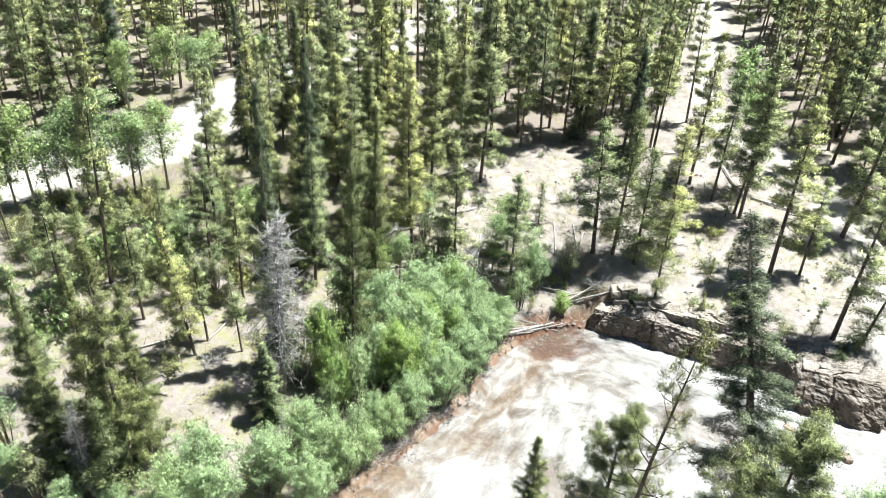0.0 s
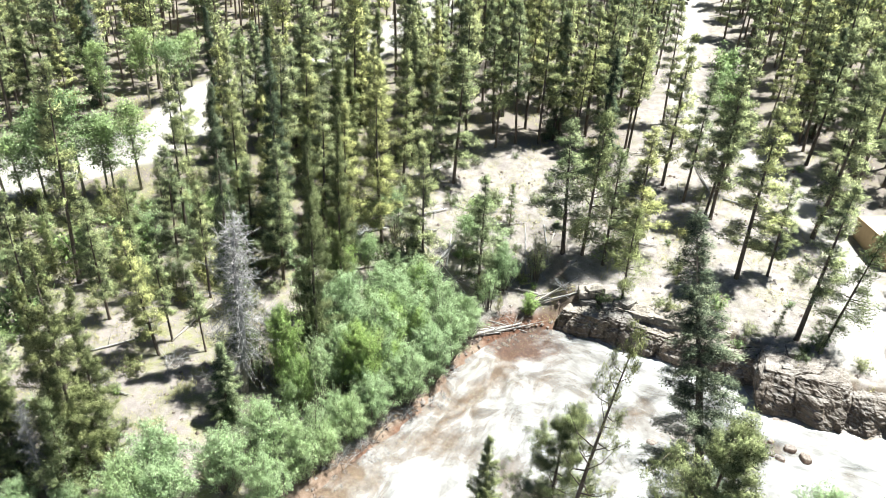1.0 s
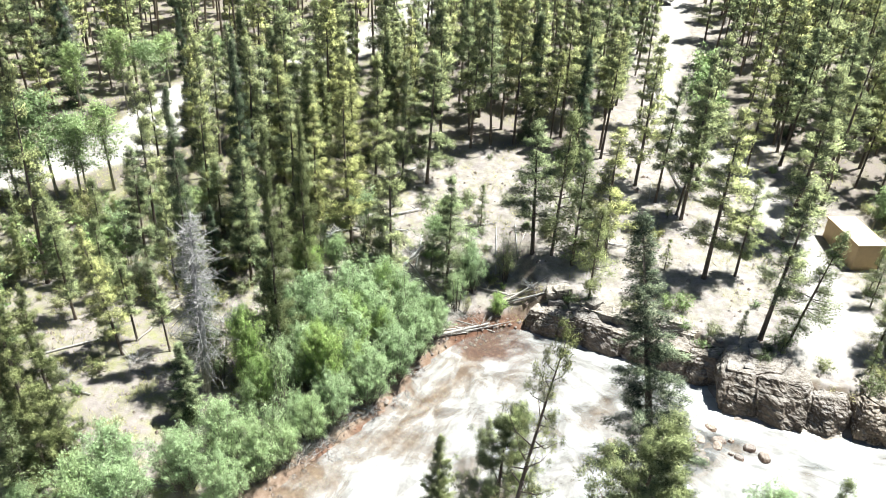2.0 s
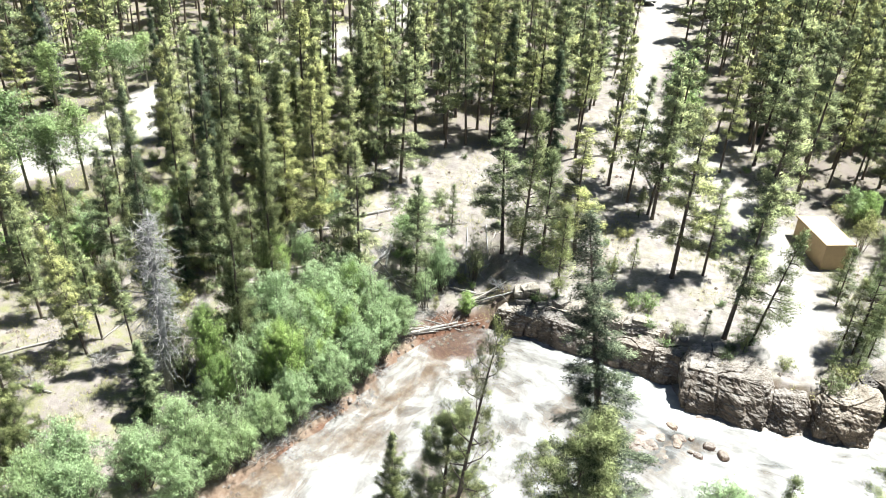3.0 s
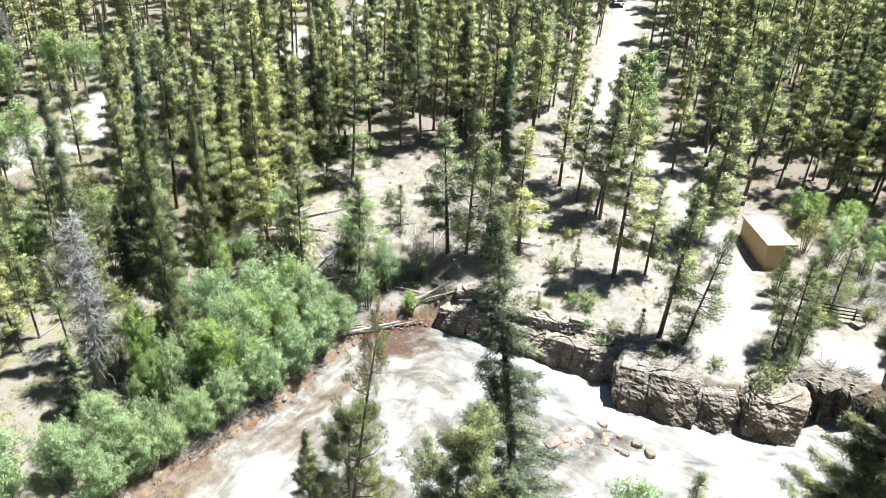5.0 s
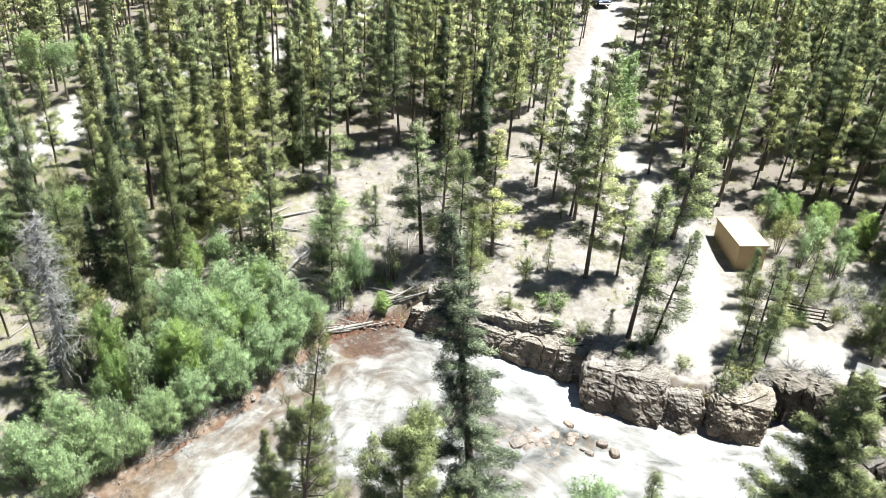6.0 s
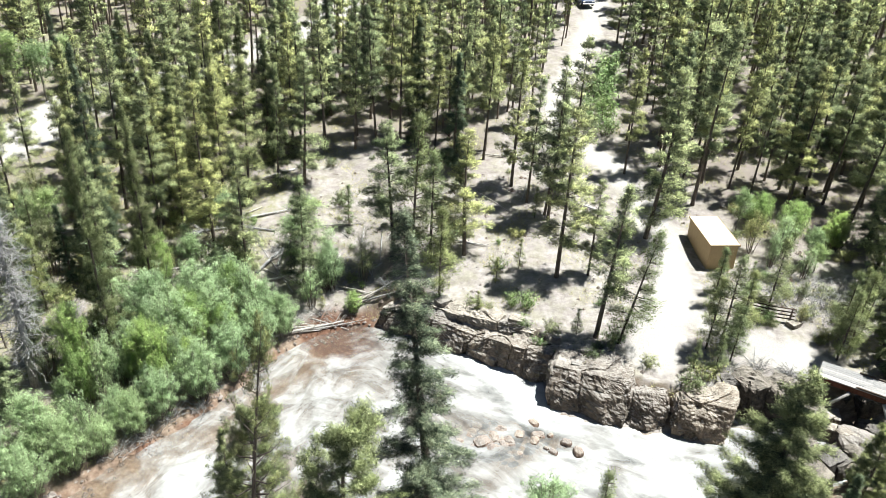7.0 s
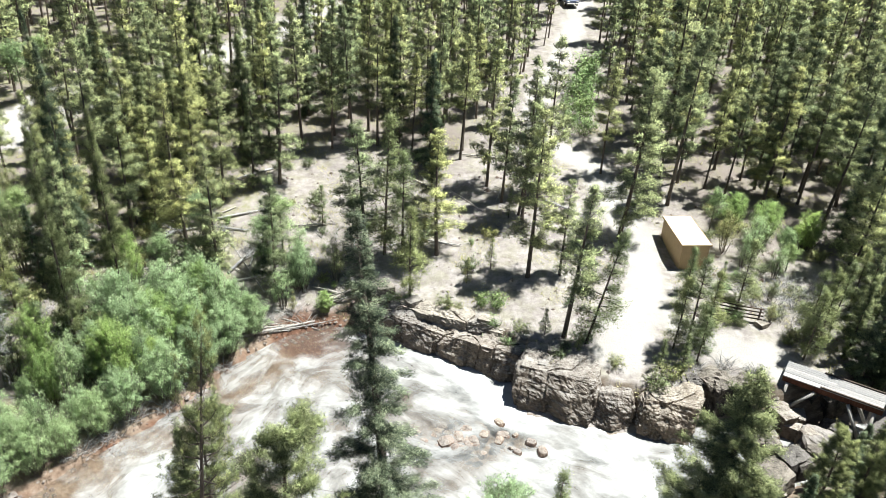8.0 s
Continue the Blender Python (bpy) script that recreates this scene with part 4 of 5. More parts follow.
def joined_forest(rows):
    """The far stand beyond the countable trees, one mesh of trunks and needle tufts."""
    bases = []
    stands = [(21, 1.5, 0.3), (22, 1.3, 0.42), (23, 1.6, 0.22), (24, 1.2, 0.46)]
    for seed, spread, start, per, blade in [(*s, 7, (0.29, 0.046)) for s in stands] + [(*s, 4, (0.38, 0.062)) for s in stands]:
        wood, crown = pine_meshes(seed, 11.0, spread, start, 5.2, per, blade, False)
        tri = np.empty(len(crown.polygons) * 3, np.int64)
        crown.loops.foreach_get("vertex_index", tri)
        co = np.empty(len(crown.vertices) * 3)
        crown.vertices.foreach_get("co", co)
        way = np.empty(len(crown.vertices) * 3)
        crown.attributes["puff"].data.foreach_get("vector", way)
        hue = np.empty(len(crown.vertices))
        crown.attributes["tuft"].data.foreach_get("value", hue)
        bases.append((np.array(wood.verts), wood.faces, co.reshape(-1, 3), tri.reshape(-1, 3), way.reshape(-1, 3), hue))
        bpy.data.meshes.remove(crown)
    verts, faces, slot, tones, puffs, tufts, count = [], [], [], [], [], [], 0
    for x, y, tall, turn, slim, pick, lx, ly in rows:
        wv, wf, cv, cf, cw, ch = bases[int(pick * 97) % 4 + (4 if y > 90 else 0)]
        bare = pick < 0.14
        k, c, s = tall / 11.0, math.cos(turn), math.sin(turn)
        for v, f, w, h, material in ((wv, wf, np.zeros_like(wv), np.zeros(len(wv)), 0), (cv, cf.tolist(), cw, ch, 1))[:1 if bare else 2]:
            z = v[:, 2] * k
            vx, vy = (v[:, 0] * c - v[:, 1] * s) * k * slim + z * lx, (v[:, 0] * s + v[:, 1] * c) * k * slim + z * ly
            verts.append(np.stack([x + vx, y + vy, z + ground_at(x, y) - 0.05], -1))
            faces += [tuple(i + count for i in face) for face in f]
            slot += [material] * len(f)
            puffs.append(np.stack([w[:, 0] * c - w[:, 1] * s, w[:, 0] * s + w[:, 1] * c, w[:, 2]], -1))
            tones.append(np.full(len(v), (pick * 31.7) % 1.0))
            tufts.append(h)
            count += len(v)
    me = mesh_of("far_pines", np.concatenate(verts).tolist(), faces, BARK)
    me.materials.append(FAR_PINE)
    me.polygons.foreach_set("material_index", slot)
    layer = me.attributes.new("tone", "FLOAT", "POINT")
    layer.data.foreach_set("value", np.concatenate(tones))
    layer = me.attributes.new("tuft", "FLOAT", "POINT")
    layer.data.foreach_set("value", np.concatenate(tufts))
    layer = me.attributes.new("puff", "FLOAT_VECTOR", "POINT")
    layer.data.foreach_set("vector", np.concatenate(puffs).reshape(-1))
    tagged(new("far_pines", me), "dense stand of slender pines farther up the slope", "forest", kind="stuff")


ROAD_X, ROAD_Y = [p[0] for p in reversed(ROAD)], [p[1] for p in reversed(ROAD)]


def forest():
    rng = np.random.default_rng(5)
    step, far = 2.65, []
    heroes = list(taken)
    for gy in np.arange(45, 119, step):
        for gx in np.arange(-86, 116, step):
            x, y = gx + rng.uniform(-1.3, 1.3), gy + rng.uniform(-1.3, 1.3)
            pick, tall, turn, slim, lx, ly = rng.random(), rng.normal(11.3, 1.5), rng.random() * 6.28, rng.uniform(0.8, 1.15), rng.normal(0, 1.5), rng.normal(0, 1.5)
            if not -20 - 0.56 * y < x < 30 + 0.62 * y:
                continue
            px, py = np.array([x]), np.array([y])
            if inside(px, py, CLEARING)[0] or polyline_gap(px, py, ROAD)[0] < ((2.4 if y > 80 else 2.5) if x < np.interp(y, ROAD_Y, ROAD_X) else 4.6 if 64 < y < 84 else 3.4) or polyline_gap(px, py, LEFT_ROAD)[0] < 4.2:
                continue
            thin = 0.2 if x < -2 and y < 66 else 0.1 if x < 38 else 0.02
            if x < -14 and y < 62:
                thin = 0.97 if x < -17 else 0.8
            if -19 < x < -10.5 and 48 < y < 61:
                thin = 0.84
            if 30 < x < 48 and y < 54:
                thin = 0.8 if y > 51 else 1.0
            if pick < thin or any((x - a) ** 2 + (y - b) ** 2 < 3.0 for a, b in heroes):
                continue
            r = (pick - thin) / (1 - thin)
            if y > 71:
                far.append((x, y, max(7, tall), turn, slim, r, (lx + 1.5) / 57, ly / 57))
            elif r < 0.015:
                plant("snag", x, y, tall * 0.75, turn)
            elif r < 0.15:
                plant("spruce1", x, y, tall * 0.95, turn)
            elif x < 4 and y < 58 and r < 0.6:
                plant("pine4" if r < 0.4 else "pine2", x, y, max(6, tall), turn, (lx, ly), slim * 0.88)
            else:
                plant(f"pine{int(r * 97) % 5}" if y < 57 else f"slim{int(r * 97) % 4}", x, y, max(6, tall), turn, (lx, ly), slim)
    joined_forest(far)


forest()


# ---- rocks ----
def rough_block(seed, size, cuts=7, round_off=0.28, overhang=0.0):
    """A weathered block of bedded, fissured rock, its foot at the origin."""
    rng = random.Random(seed)
    bm = bmesh.new()
    bmesh.ops.create_cube(bm, size=1.0)
    bmesh.ops.subdivide_edges(bm, edges=bm.edges[:], cuts=cuts, use_grid_fill=True)
    off = Vector((rng.uniform(0, 90), rng.uniform(0, 90), rng.uniform(0, 90)))
    skew = rng.uniform(-0.15, 0.15)
    big = min(1.0, max(size) / 2.5)
    for v in bm.verts:
        c = v.co.copy()
        p = c.lerp(c.normalized() * 0.62, round_off)
        p = Vector((p.x * size[0], p.y * size[1], (p.z + 0.5) * size[2]))
        q = p + off
        out = Vector((c.x, c.y, 0.6 * c.z))
        out = out.normalized() if out.length > 0.01 else Vector((0, 0, 1))
        lump = noise.noise(q * 0.5) * 0.5 + noise.noise(q * 1.2) * 0.22 + noise.noise(q * 2.9) * 0.1 + noise.noise(q * 6.1) * 0.075 + noise.noise(q * 12.0) * 0.05
        bed = q.z * 1.7 + 0.8 * noise.noise(q * 0.4)
        lump += 0.10 * (abs((bed % 1.0) - 0.5) ** 0.5 - 0.4) + 0.06 * (abs((bed * 2.7 % 1.0) - 0.5) - 0.25)
        for scale, squash, deep, thin in ((0.4, 0.25, 0.24, 0.035), (1.1, 1.0, 0.06, 0.05)):
            gap = abs(noise.noise(Vector((q.x * scale + 31, q.y * scale, q.z * scale * squash))))
            lump -= deep * max(0.0, 1 - gap / thin) ** 1.5
        p += out * lump * big * 0.9
        p.x += skew * p.z
        p.y -= overhang * p.z
        v.co = p
    return bm


def rock(x, y, z, size, turn, seed, label, material=ROCK, cuts=7, name="boulder", round_off=0.28, group="boulders", overhang=0.0):
    ob = new(name, bm_mesh(name, rough_block(seed, size, cuts, round_off, overhang), material))
    ob.matrix_basis = pose(x, y, z, 0, 0, turn)
    return tagged(ob, label, "rock", group)


def cliff():
    """Ledges along the outer bank: large blocks at the water, and a row set back above them."""
    rng = random.Random(8)
    blocks = [(11.4, 42.9, 14.2, 41.5, 1.6, 2.4, 0.1), (13.9, 41.6, 16.6, 40.0, 1.9, 2.4, 0.15), (16.3, 40.2, 18.7, 38.8, 1.75, 2.4, 0.2), (18.4, 38.9, 20.7, 37.8, 1.9, 2.4, 0.2), (20.4, 37.9, 22.5, 36.9, 2.0, 2.4, 0.2),
              (22.3, 34.3, 26.6, 32.5, 2.6, 3.6, 0.45), (27.0, 32.9, 29.2, 32.4, 2.2, 3.0, 0.35), (29.5, 32.1, 32.2, 31.4, 2.35, 3.0, 0.3)]
    for ax, ay, bx, by, tall, deep, back in blocks:
        length = math.hypot(bx - ax, by - ay)
        ux, uy = (bx - ax) / length, (by - ay) / length
        turn = math.degrees(math.atan2(uy, ux))
        x, y = (ax + bx) / 2 - uy * (deep / 2 - 0.3), (ay + by) / 2 + ux * (deep / 2 - 0.3)
        front = ax > 22
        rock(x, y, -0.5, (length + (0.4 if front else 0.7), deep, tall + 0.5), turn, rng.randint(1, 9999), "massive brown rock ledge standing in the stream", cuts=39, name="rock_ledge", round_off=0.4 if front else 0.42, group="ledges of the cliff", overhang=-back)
        pieces = max(1, round(length / 1.6))
        for k in range(pieces):
            s = (k + rng.uniform(0.2, 0.8)) / pieces * length
            back_by = rng.uniform(1.9, 2.6) + (deep - 2.4)
            x, y = ax + ux * s - uy * back_by, ay + uy * s + ux * back_by
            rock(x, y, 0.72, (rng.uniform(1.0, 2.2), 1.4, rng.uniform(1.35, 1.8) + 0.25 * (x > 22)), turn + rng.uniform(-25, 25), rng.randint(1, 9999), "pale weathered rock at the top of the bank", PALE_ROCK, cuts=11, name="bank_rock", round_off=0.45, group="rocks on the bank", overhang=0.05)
    for ax, ay, bx, by, z, tall in [(14.6, 42.7, 17.2, 41.3, 1.1, 1.4), (17.0, 41.5, 19.4, 40.6, 1.2, 1.35), (19.2, 40.8, 21.2, 40.2, 1.3, 1.25), (21.0, 40.3, 23.0, 39.5, 1.4, 1.0), (24.2, 36.2, 26.2, 35.4, 1.5, 1.0)]:
        turn = math.degrees(math.atan2(by - ay, bx - ax))
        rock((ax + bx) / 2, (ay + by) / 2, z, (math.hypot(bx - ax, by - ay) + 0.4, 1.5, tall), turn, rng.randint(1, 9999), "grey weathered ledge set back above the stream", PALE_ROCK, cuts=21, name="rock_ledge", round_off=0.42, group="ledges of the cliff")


cliff()
rng = random.Random(12)
for x, y, z, w, h in [(32.3, 33.4, 0.2, 1.6, 2.0), (33.2, 34.4, 0.6, 1.5, 1.9), (34.6, 34.2, 0.2, 2.0, 2.4), (36.4, 33.8, 0.0, 2.0, 2.6), (38.3, 33.0, -0.4, 1.7, 1.9), (39.4, 33.2, -0.3, 1.5, 1.4), (40.2, 34.4, 0.0, 1.6, 1.6),
                      (38.9, 32.2, -0.4, 1.2, 1.3), (42.2, 34.6, -0.2, 1.8, 1.7), (43.8, 34.8, -0.2, 1.5, 1.3), (45.0, 29.6, -0.4, 2.0, 1.5), (43.6, 28.4, -0.4, 1.6, 1.2), (46.6, 30.4, -0.3, 2.2, 2.0)]:
    rock(x, y, z, (w, w * rng.uniform(0.7, 1.0), h), rng.uniform(0, 180), rng.randint(1, 9999), "grey angular boulder on the bank by the footbridge", ROCK if 37.5 < x < 39.5 else SHADED_ROCK, cuts=14, round_off=0.4)
for x, y, w in [(17.9, 31.0, 0.75), (18.6, 31.4, 0.55), (17.2, 31.6, 0.5), (19.5, 31.2, 0.6), (18.4, 30.5, 0.45), (20.2, 31.8, 0.5), (16.6, 30.7, 0.5), (19.0, 32.1, 0.55), (21.0, 31.2, 0.5), (17.6, 32.4, 0.5)]:
    rock(x, y, -0.3, (w * 1.4, w, w * 0.42 + 0.38), rng.uniform(0, 180), rng.randint(1, 9999), "low reddish stone breaking the water", WET_ROCK, 7, "river_stone", 0.65, "stones in the stream")


for k in range(54):
    x, y, w = 18.7 + rng.gauss(0, 1.9), 31.4 + rng.gauss(0, 0.75), rng.uniform(0.18, 0.5)
    rock(x, y, -0.17, (w * 1.4, w, w * 0.4 + 0.25), rng.uniform(0, 180), rng.randint(1, 9999), "small reddish stone on the shoal", WET_ROCK, 5, "river_stone", 0.75, "stones in the stream")
for k in range(40):
    x, y, w = rng.uniform(35.6, 46.0), 0, rng.uniform(1.0, 2.3)
    y = 29.9 + 0.1 * (x - 39) + rng.gauss(0, 1.3)
    rock(x, y, -0.5, (w, w * 0.8, rng.uniform(0.9, 1.9)), rng.uniform(0, 180), rng.randint(1, 9999), "boulder in the gully under the footbridge", ROCK if x < 40 and k % 3 == 0 else SHADED_ROCK, round_off=0.4)


# ---- fallen wood ----
def fallen_log(a, b, radius, label, material=DEAD, twigs=6, seed=0):
    rng = random.Random(seed)
    a, b = Vector(a), Vector(b)
    wood = Tubes()
    wood.limb([a, a.lerp(b, 0.35) + Vector((0, 0, 0.04)), a.lerp(b, 0.7), b], [radius, radius * 0.9, radius * 0.75, radius * 0.45], 8)
    top = new("fallen_log")
    part("trunk", wood.mesh("trunk", material), top)
    for k in range(twigs):
        stub = Tubes()
        p = a.lerp(b, rng.uniform(0.2, 0.98))
        way = Vector((rng.gauss(0, 1), rng.gauss(0, 1), rng.uniform(0.1, 1.0))).normalized() * rng.uniform(0.4, 1.1)
        stub.limb([p, p + way * 0.6 + Vector((0, 0, 0.05)), p + way], [radius * 0.28, radius * 0.18, 0.006], 4)
        part("branch", stub.mesh("branch", material), top)
    return tagged(top, label, "log", "fallen logs")


def on_ground(x, y, up):
    return (x, y, ground_at(x, y) + up)


LOGS = [(3.6, 40.5, 8.4, 42.9, 0.11), (4.0, 41.2, 7.6, 42.6, 0.08), (5.4, 41.4, 9.6, 43.1, 0.07), (3.9, 40.9, 6.9, 41.9, 0.06), (4.6, 42.2, 7.4, 42.2, 0.05), (6.0, 42.9, 8.8, 42.4, 0.05), (8.4, 44.0, 12.6, 45.4, 0.08), (9.0, 45.0, 12.8, 44.6, 0.06), (1.6, 46.0, 3.8, 49.4, 0.13), (3.0, 47.0, 3.4, 50.0, 0.09), (-4.6, 47.6, -2.9, 50.6, 0.15), (-4.0, 49.6, -1.6, 50.4, 0.11),
        (10.2, 47.4, 14.0, 48.8, 0.09), (2.2, 45.4, 6.4, 47.0, 0.10), (6.0, 45.2, 7.6, 48.6, 0.07), (15.0, 49.6, 19.0, 48.6, 0.08), (-7.6, 37.6, -5.0, 36.4, 0.12), (9.6, 44.6, 12.8, 44.0, 0.07)]
for k, (ax, ay, bx, by, r) in enumerate(LOGS):
    fallen_log(on_ground(ax, ay, r * 0.8), on_ground(bx, by, r * 1.6), r, "bleached grey driftwood log at the water's edge" if k < 6 else "grey fallen dead trunk on the ground", BLEACHED if k < 8 else DEAD, 12 if k < 6 else 7, k)


def windfall():
    """Dead trunks lying criss-cross in the thicket and under the first pines."""
    rng = random.Random(77)
    for k in range(34):
        x, y = (rng.uniform(-3, 12), rng.uniform(44.6, 52)) if k < 18 else (rng.uniform(-20, -4), rng.uniform(32, 50)) if k < 26 else (rng.uniform(2, 30), rng.uniform(52, 62))
        turn, length, r = rng.uniform(0, 6.28), rng.uniform(1.8, 5.0), rng.uniform(0.05, 0.11)
        if y + length * math.sin(turn) < 44.2 and x > -4:
            turn = -turn
        fallen_log(on_ground(x, y, r * 0.8), on_ground(x + length * math.cos(turn), y + length * math.sin(turn), r * 1.5), r, "bleached fallen trunk lying in the thicket", BLEACHED if k % 3 else DEAD, 4, 300 + k)


windfall()


def brush(x, y, size, seed):
    rng = random.Random(seed)
    twig = Tubes()
    for k in range(34):
        turn, reach = rng.uniform(0, 6.28), size * rng.uniform(0.4, 1.0)
        p = Vector((rng.gauss(0, 0.25 * size), rng.gauss(0, 0.25 * size), 0))
        e = p + Vector((math.cos(turn) * reach, math.sin(turn) * reach, rng.uniform(0.1, 0.75) * size))
        twig.limb([p, p.lerp(e, 0.5) + Vector((0, 0, 0.12 * size)), e], [0.02, 0.014, 0.005], 3)
        q = p.lerp(e, 0.6)
        twig.limb([q, q + Vector((rng.gauss(0, 0.3), rng.gauss(0, 0.3), rng.uniform(0, 0.3))) * size], [0.010, 0.004], 3)
    ob = new("dead_bush", twig.mesh("dead_bush", DEAD))
    ob.location = on_ground(x, y, -0.03)
    return tagged(ob, "low dead bush of bare grey twigs", "bush", "dead bushes")


for k, (x, y, size) in enumerate([(-1.9, 30.9, 1.3), (-2.9, 30.0, 1.2), (0.6, 33.6, 1.0), (3.0, 37.6, 0.9), (3.4, 43.8, 1.3), (6.6, 43.4, 1.2), (5.2, 42.6, 1.0), (-1.0, 32.6, 1.1), (0.9, 35.3, 0.9), (-5.6, 29.4, 1.2), (-8.0, 30.4, 1.2), (-7.8, 34.4, 1.5), (-6.4, 37.6, 1.4), (-3.2, 49.8, 1.3), (2.6, 48.2, 1.0),
                                  (4.4, 46.0, 1.0), (11.6, 44.8, 1.1), (-10.8, 33.6, 1.2), (-17.0, 33.0, 1.1), (33.4, 35.4, 1.2), (35.6, 35.6, 1.3), (37.2, 35.0, 1.1), (40.4, 40.6, 1.5), (42.6, 41.4, 1.6), (39.0, 43.6, 1.3), (41.4, 43.4, 1.7), (43.8, 43.0, 1.8), (44.6, 40.6, 1.5), (41.6, 41.8, 1.6), (43.0, 44.4, 1.5), (40.2, 44.8, 1.2), (39.4, 42.2, 1.2), (42.0, 39.8, 1.3), (-1.2, 45.6, 1.2),
                                  (-9.0, 39.4, 1.4), (-11.6, 37.8, 1.3), (-5.0, 38.9, 1.3), (-13.4, 34.6, 1.2), (-6.9, 33.0, 1.1), (0.6, 49.8, 1.2)]):
    brush(x, y, size, 100 + k)


# ---- the shed by the track ----
def shed(x, y, turn):
    top = new("shed")
    base = ground_at(x, y - 2.2) - 0.02
    top.matrix_basis = pose(x, y, base, 0, 0, turn)
    w, d, h = 2.1, 4.6, 2.1
    for name, size, at in (("side_wall", (0.12, d, h + 0.4), (-w / 2 + 0.06, 0, h / 2 - 0.2)), ("side_wall", (0.12, d, h + 0.4), (w / 2 - 0.06, 0, h / 2 - 0.2)),
                           ("end_wall", (w - 0.246, 0.12, h + 0.4), (0, -d / 2 + 0.063, h / 2 - 0.2)), ("end_wall", (w - 0.246, 0.12, h + 0.4), (0, d / 2 - 0.063, h / 2 - 0.2))):
        bm = bmesh.new()
        box_bm(bm, size, at, None, 0.012)
        part(name, bm_mesh(name, bm, TAN), top)
    bm = bmesh.new()
    box_bm(bm, (w + 0.16, d + 0.18, 0.11), (0, 0, h + 0.057), None, 0.02)
    part("roof", bm_mesh("roof", bm, ROOF), top, "flat pale roof slab")
    bm = bmesh.new()
    for sx in (-1, 1):
        box_bm(bm, (0.03, d + 0.24, 0.14), (sx * (w / 2 + 0.097), 0, h + 0.05))
    for sy in (-1, 1):
        box_bm(bm, (w + 0.16, 0.03, 0.14), (0, sy * (d / 2 + 0.108), h + 0.05))
    part("roof_trim", bm_mesh("roof_trim", bm, TAN), top)
    return tagged(top, "small tan windowless shed with a flat pale roof", "shed")


shed(36.6, 49.3, 2.5)


# ---- the footbridge ----
def footbridge(a, b, width, z):
    ax, ay = a
    bx, by = b
    length = math.hypot(bx - ax, by - ay)
    top = new("footbridge")
    top.matrix_basis = pose(ax, ay, z, 0, 0, math.degrees(math.atan2(by - ay, bx - ax)))
    rng = random.Random(3)
    rows = 8
    for k in range(rows):
        cut = rng.uniform(0.4, 0.6) * length
        for lo, hi in ((0, cut - 0.004), (cut + 0.004, length + rng.uniform(-0.05, 0.05))):
            bm = bmesh.new()
            box_bm(bm, (hi - lo, width / rows - 0.014, 0.06), ((lo + hi) / 2, (k + 0.5 - rows / 2) * width / rows, rng.uniform(-0.008, 0.008)))
            part("plank", bm_mesh("plank", bm, PLANK), top)
    for side in (-1, 1):
        bm = bmesh.new()
        box_bm(bm, (length, 0.16, 0.42), (length / 2, side * (width / 2 - 0.18), -0.245), None, 0.02)
        part("girder", bm_mesh("girder", bm, RUSSET), top, "dark russet girder")
        bm = bmesh.new()
        box_bm(bm, (length * 0.62, 0.1, 0.1), (length * 0.69, side * (width / 2 - 0.04), 0.085), None, 0.015)
        part("kerb_rail", bm_mesh("kerb_rail", bm, DARK_LOG), top)
        for foot, head in (((0.5, -2.3), (1.9, -0.42)), ((0.35, -2.3), (0.35, -0.42)), ((length - 0.6, -2.6), (length - 1.8, -0.42)), ((length - 0.4, -2.6), (length - 0.4, -0.42))):
            leg = Tubes()
            leg.limb([(foot[0], side * (width / 2 + 0.3), foot[1]), (head[0], side * (width / 2 + 0.02), head[1])], [0.12, 0.11], 8)
            part("brace", leg.mesh("brace", BLEACHED), top, "pale round log brace")
    return tagged(top, "grey plank footbridge on russet girders over the stream", "bridge")


footbridge((38.9, 34.8), (43.5, 31.7), 1.7, 3.05)


def rail_fence(points):
    top = new("rail_fence")
    feet = [Vector(on_ground(x, y, 0)) for x, y in points]
    for p in feet:
        post = Tubes()
        post.limb([p - Vector((0, 0, 0.3)), p + Vector((0.03, 0, 1.15))], [0.07, 0.06], 7)
        part("post", post.mesh("post", DARK_LOG), top)
    for p, q in zip(feet[:-1], feet[1:]):
        for up in (0.28, 0.55, 0.82, 1.08):
            rail = Tubes()
            way = (q - p).normalized() * 0.2
            rail.limb([p - way + Vector((0, -0.09, up)), q + way + Vector((0, -0.09, up + 0.04))], [0.05, 0.045], 6)
            part("rail", rail.mesh("rail", DARK_LOG), top)
    return tagged(top, "dark log rail fence beside the path", "fence")


rail_fence([(36.2, 40.9), (37.6, 40.3), (39.0, 39.8)])


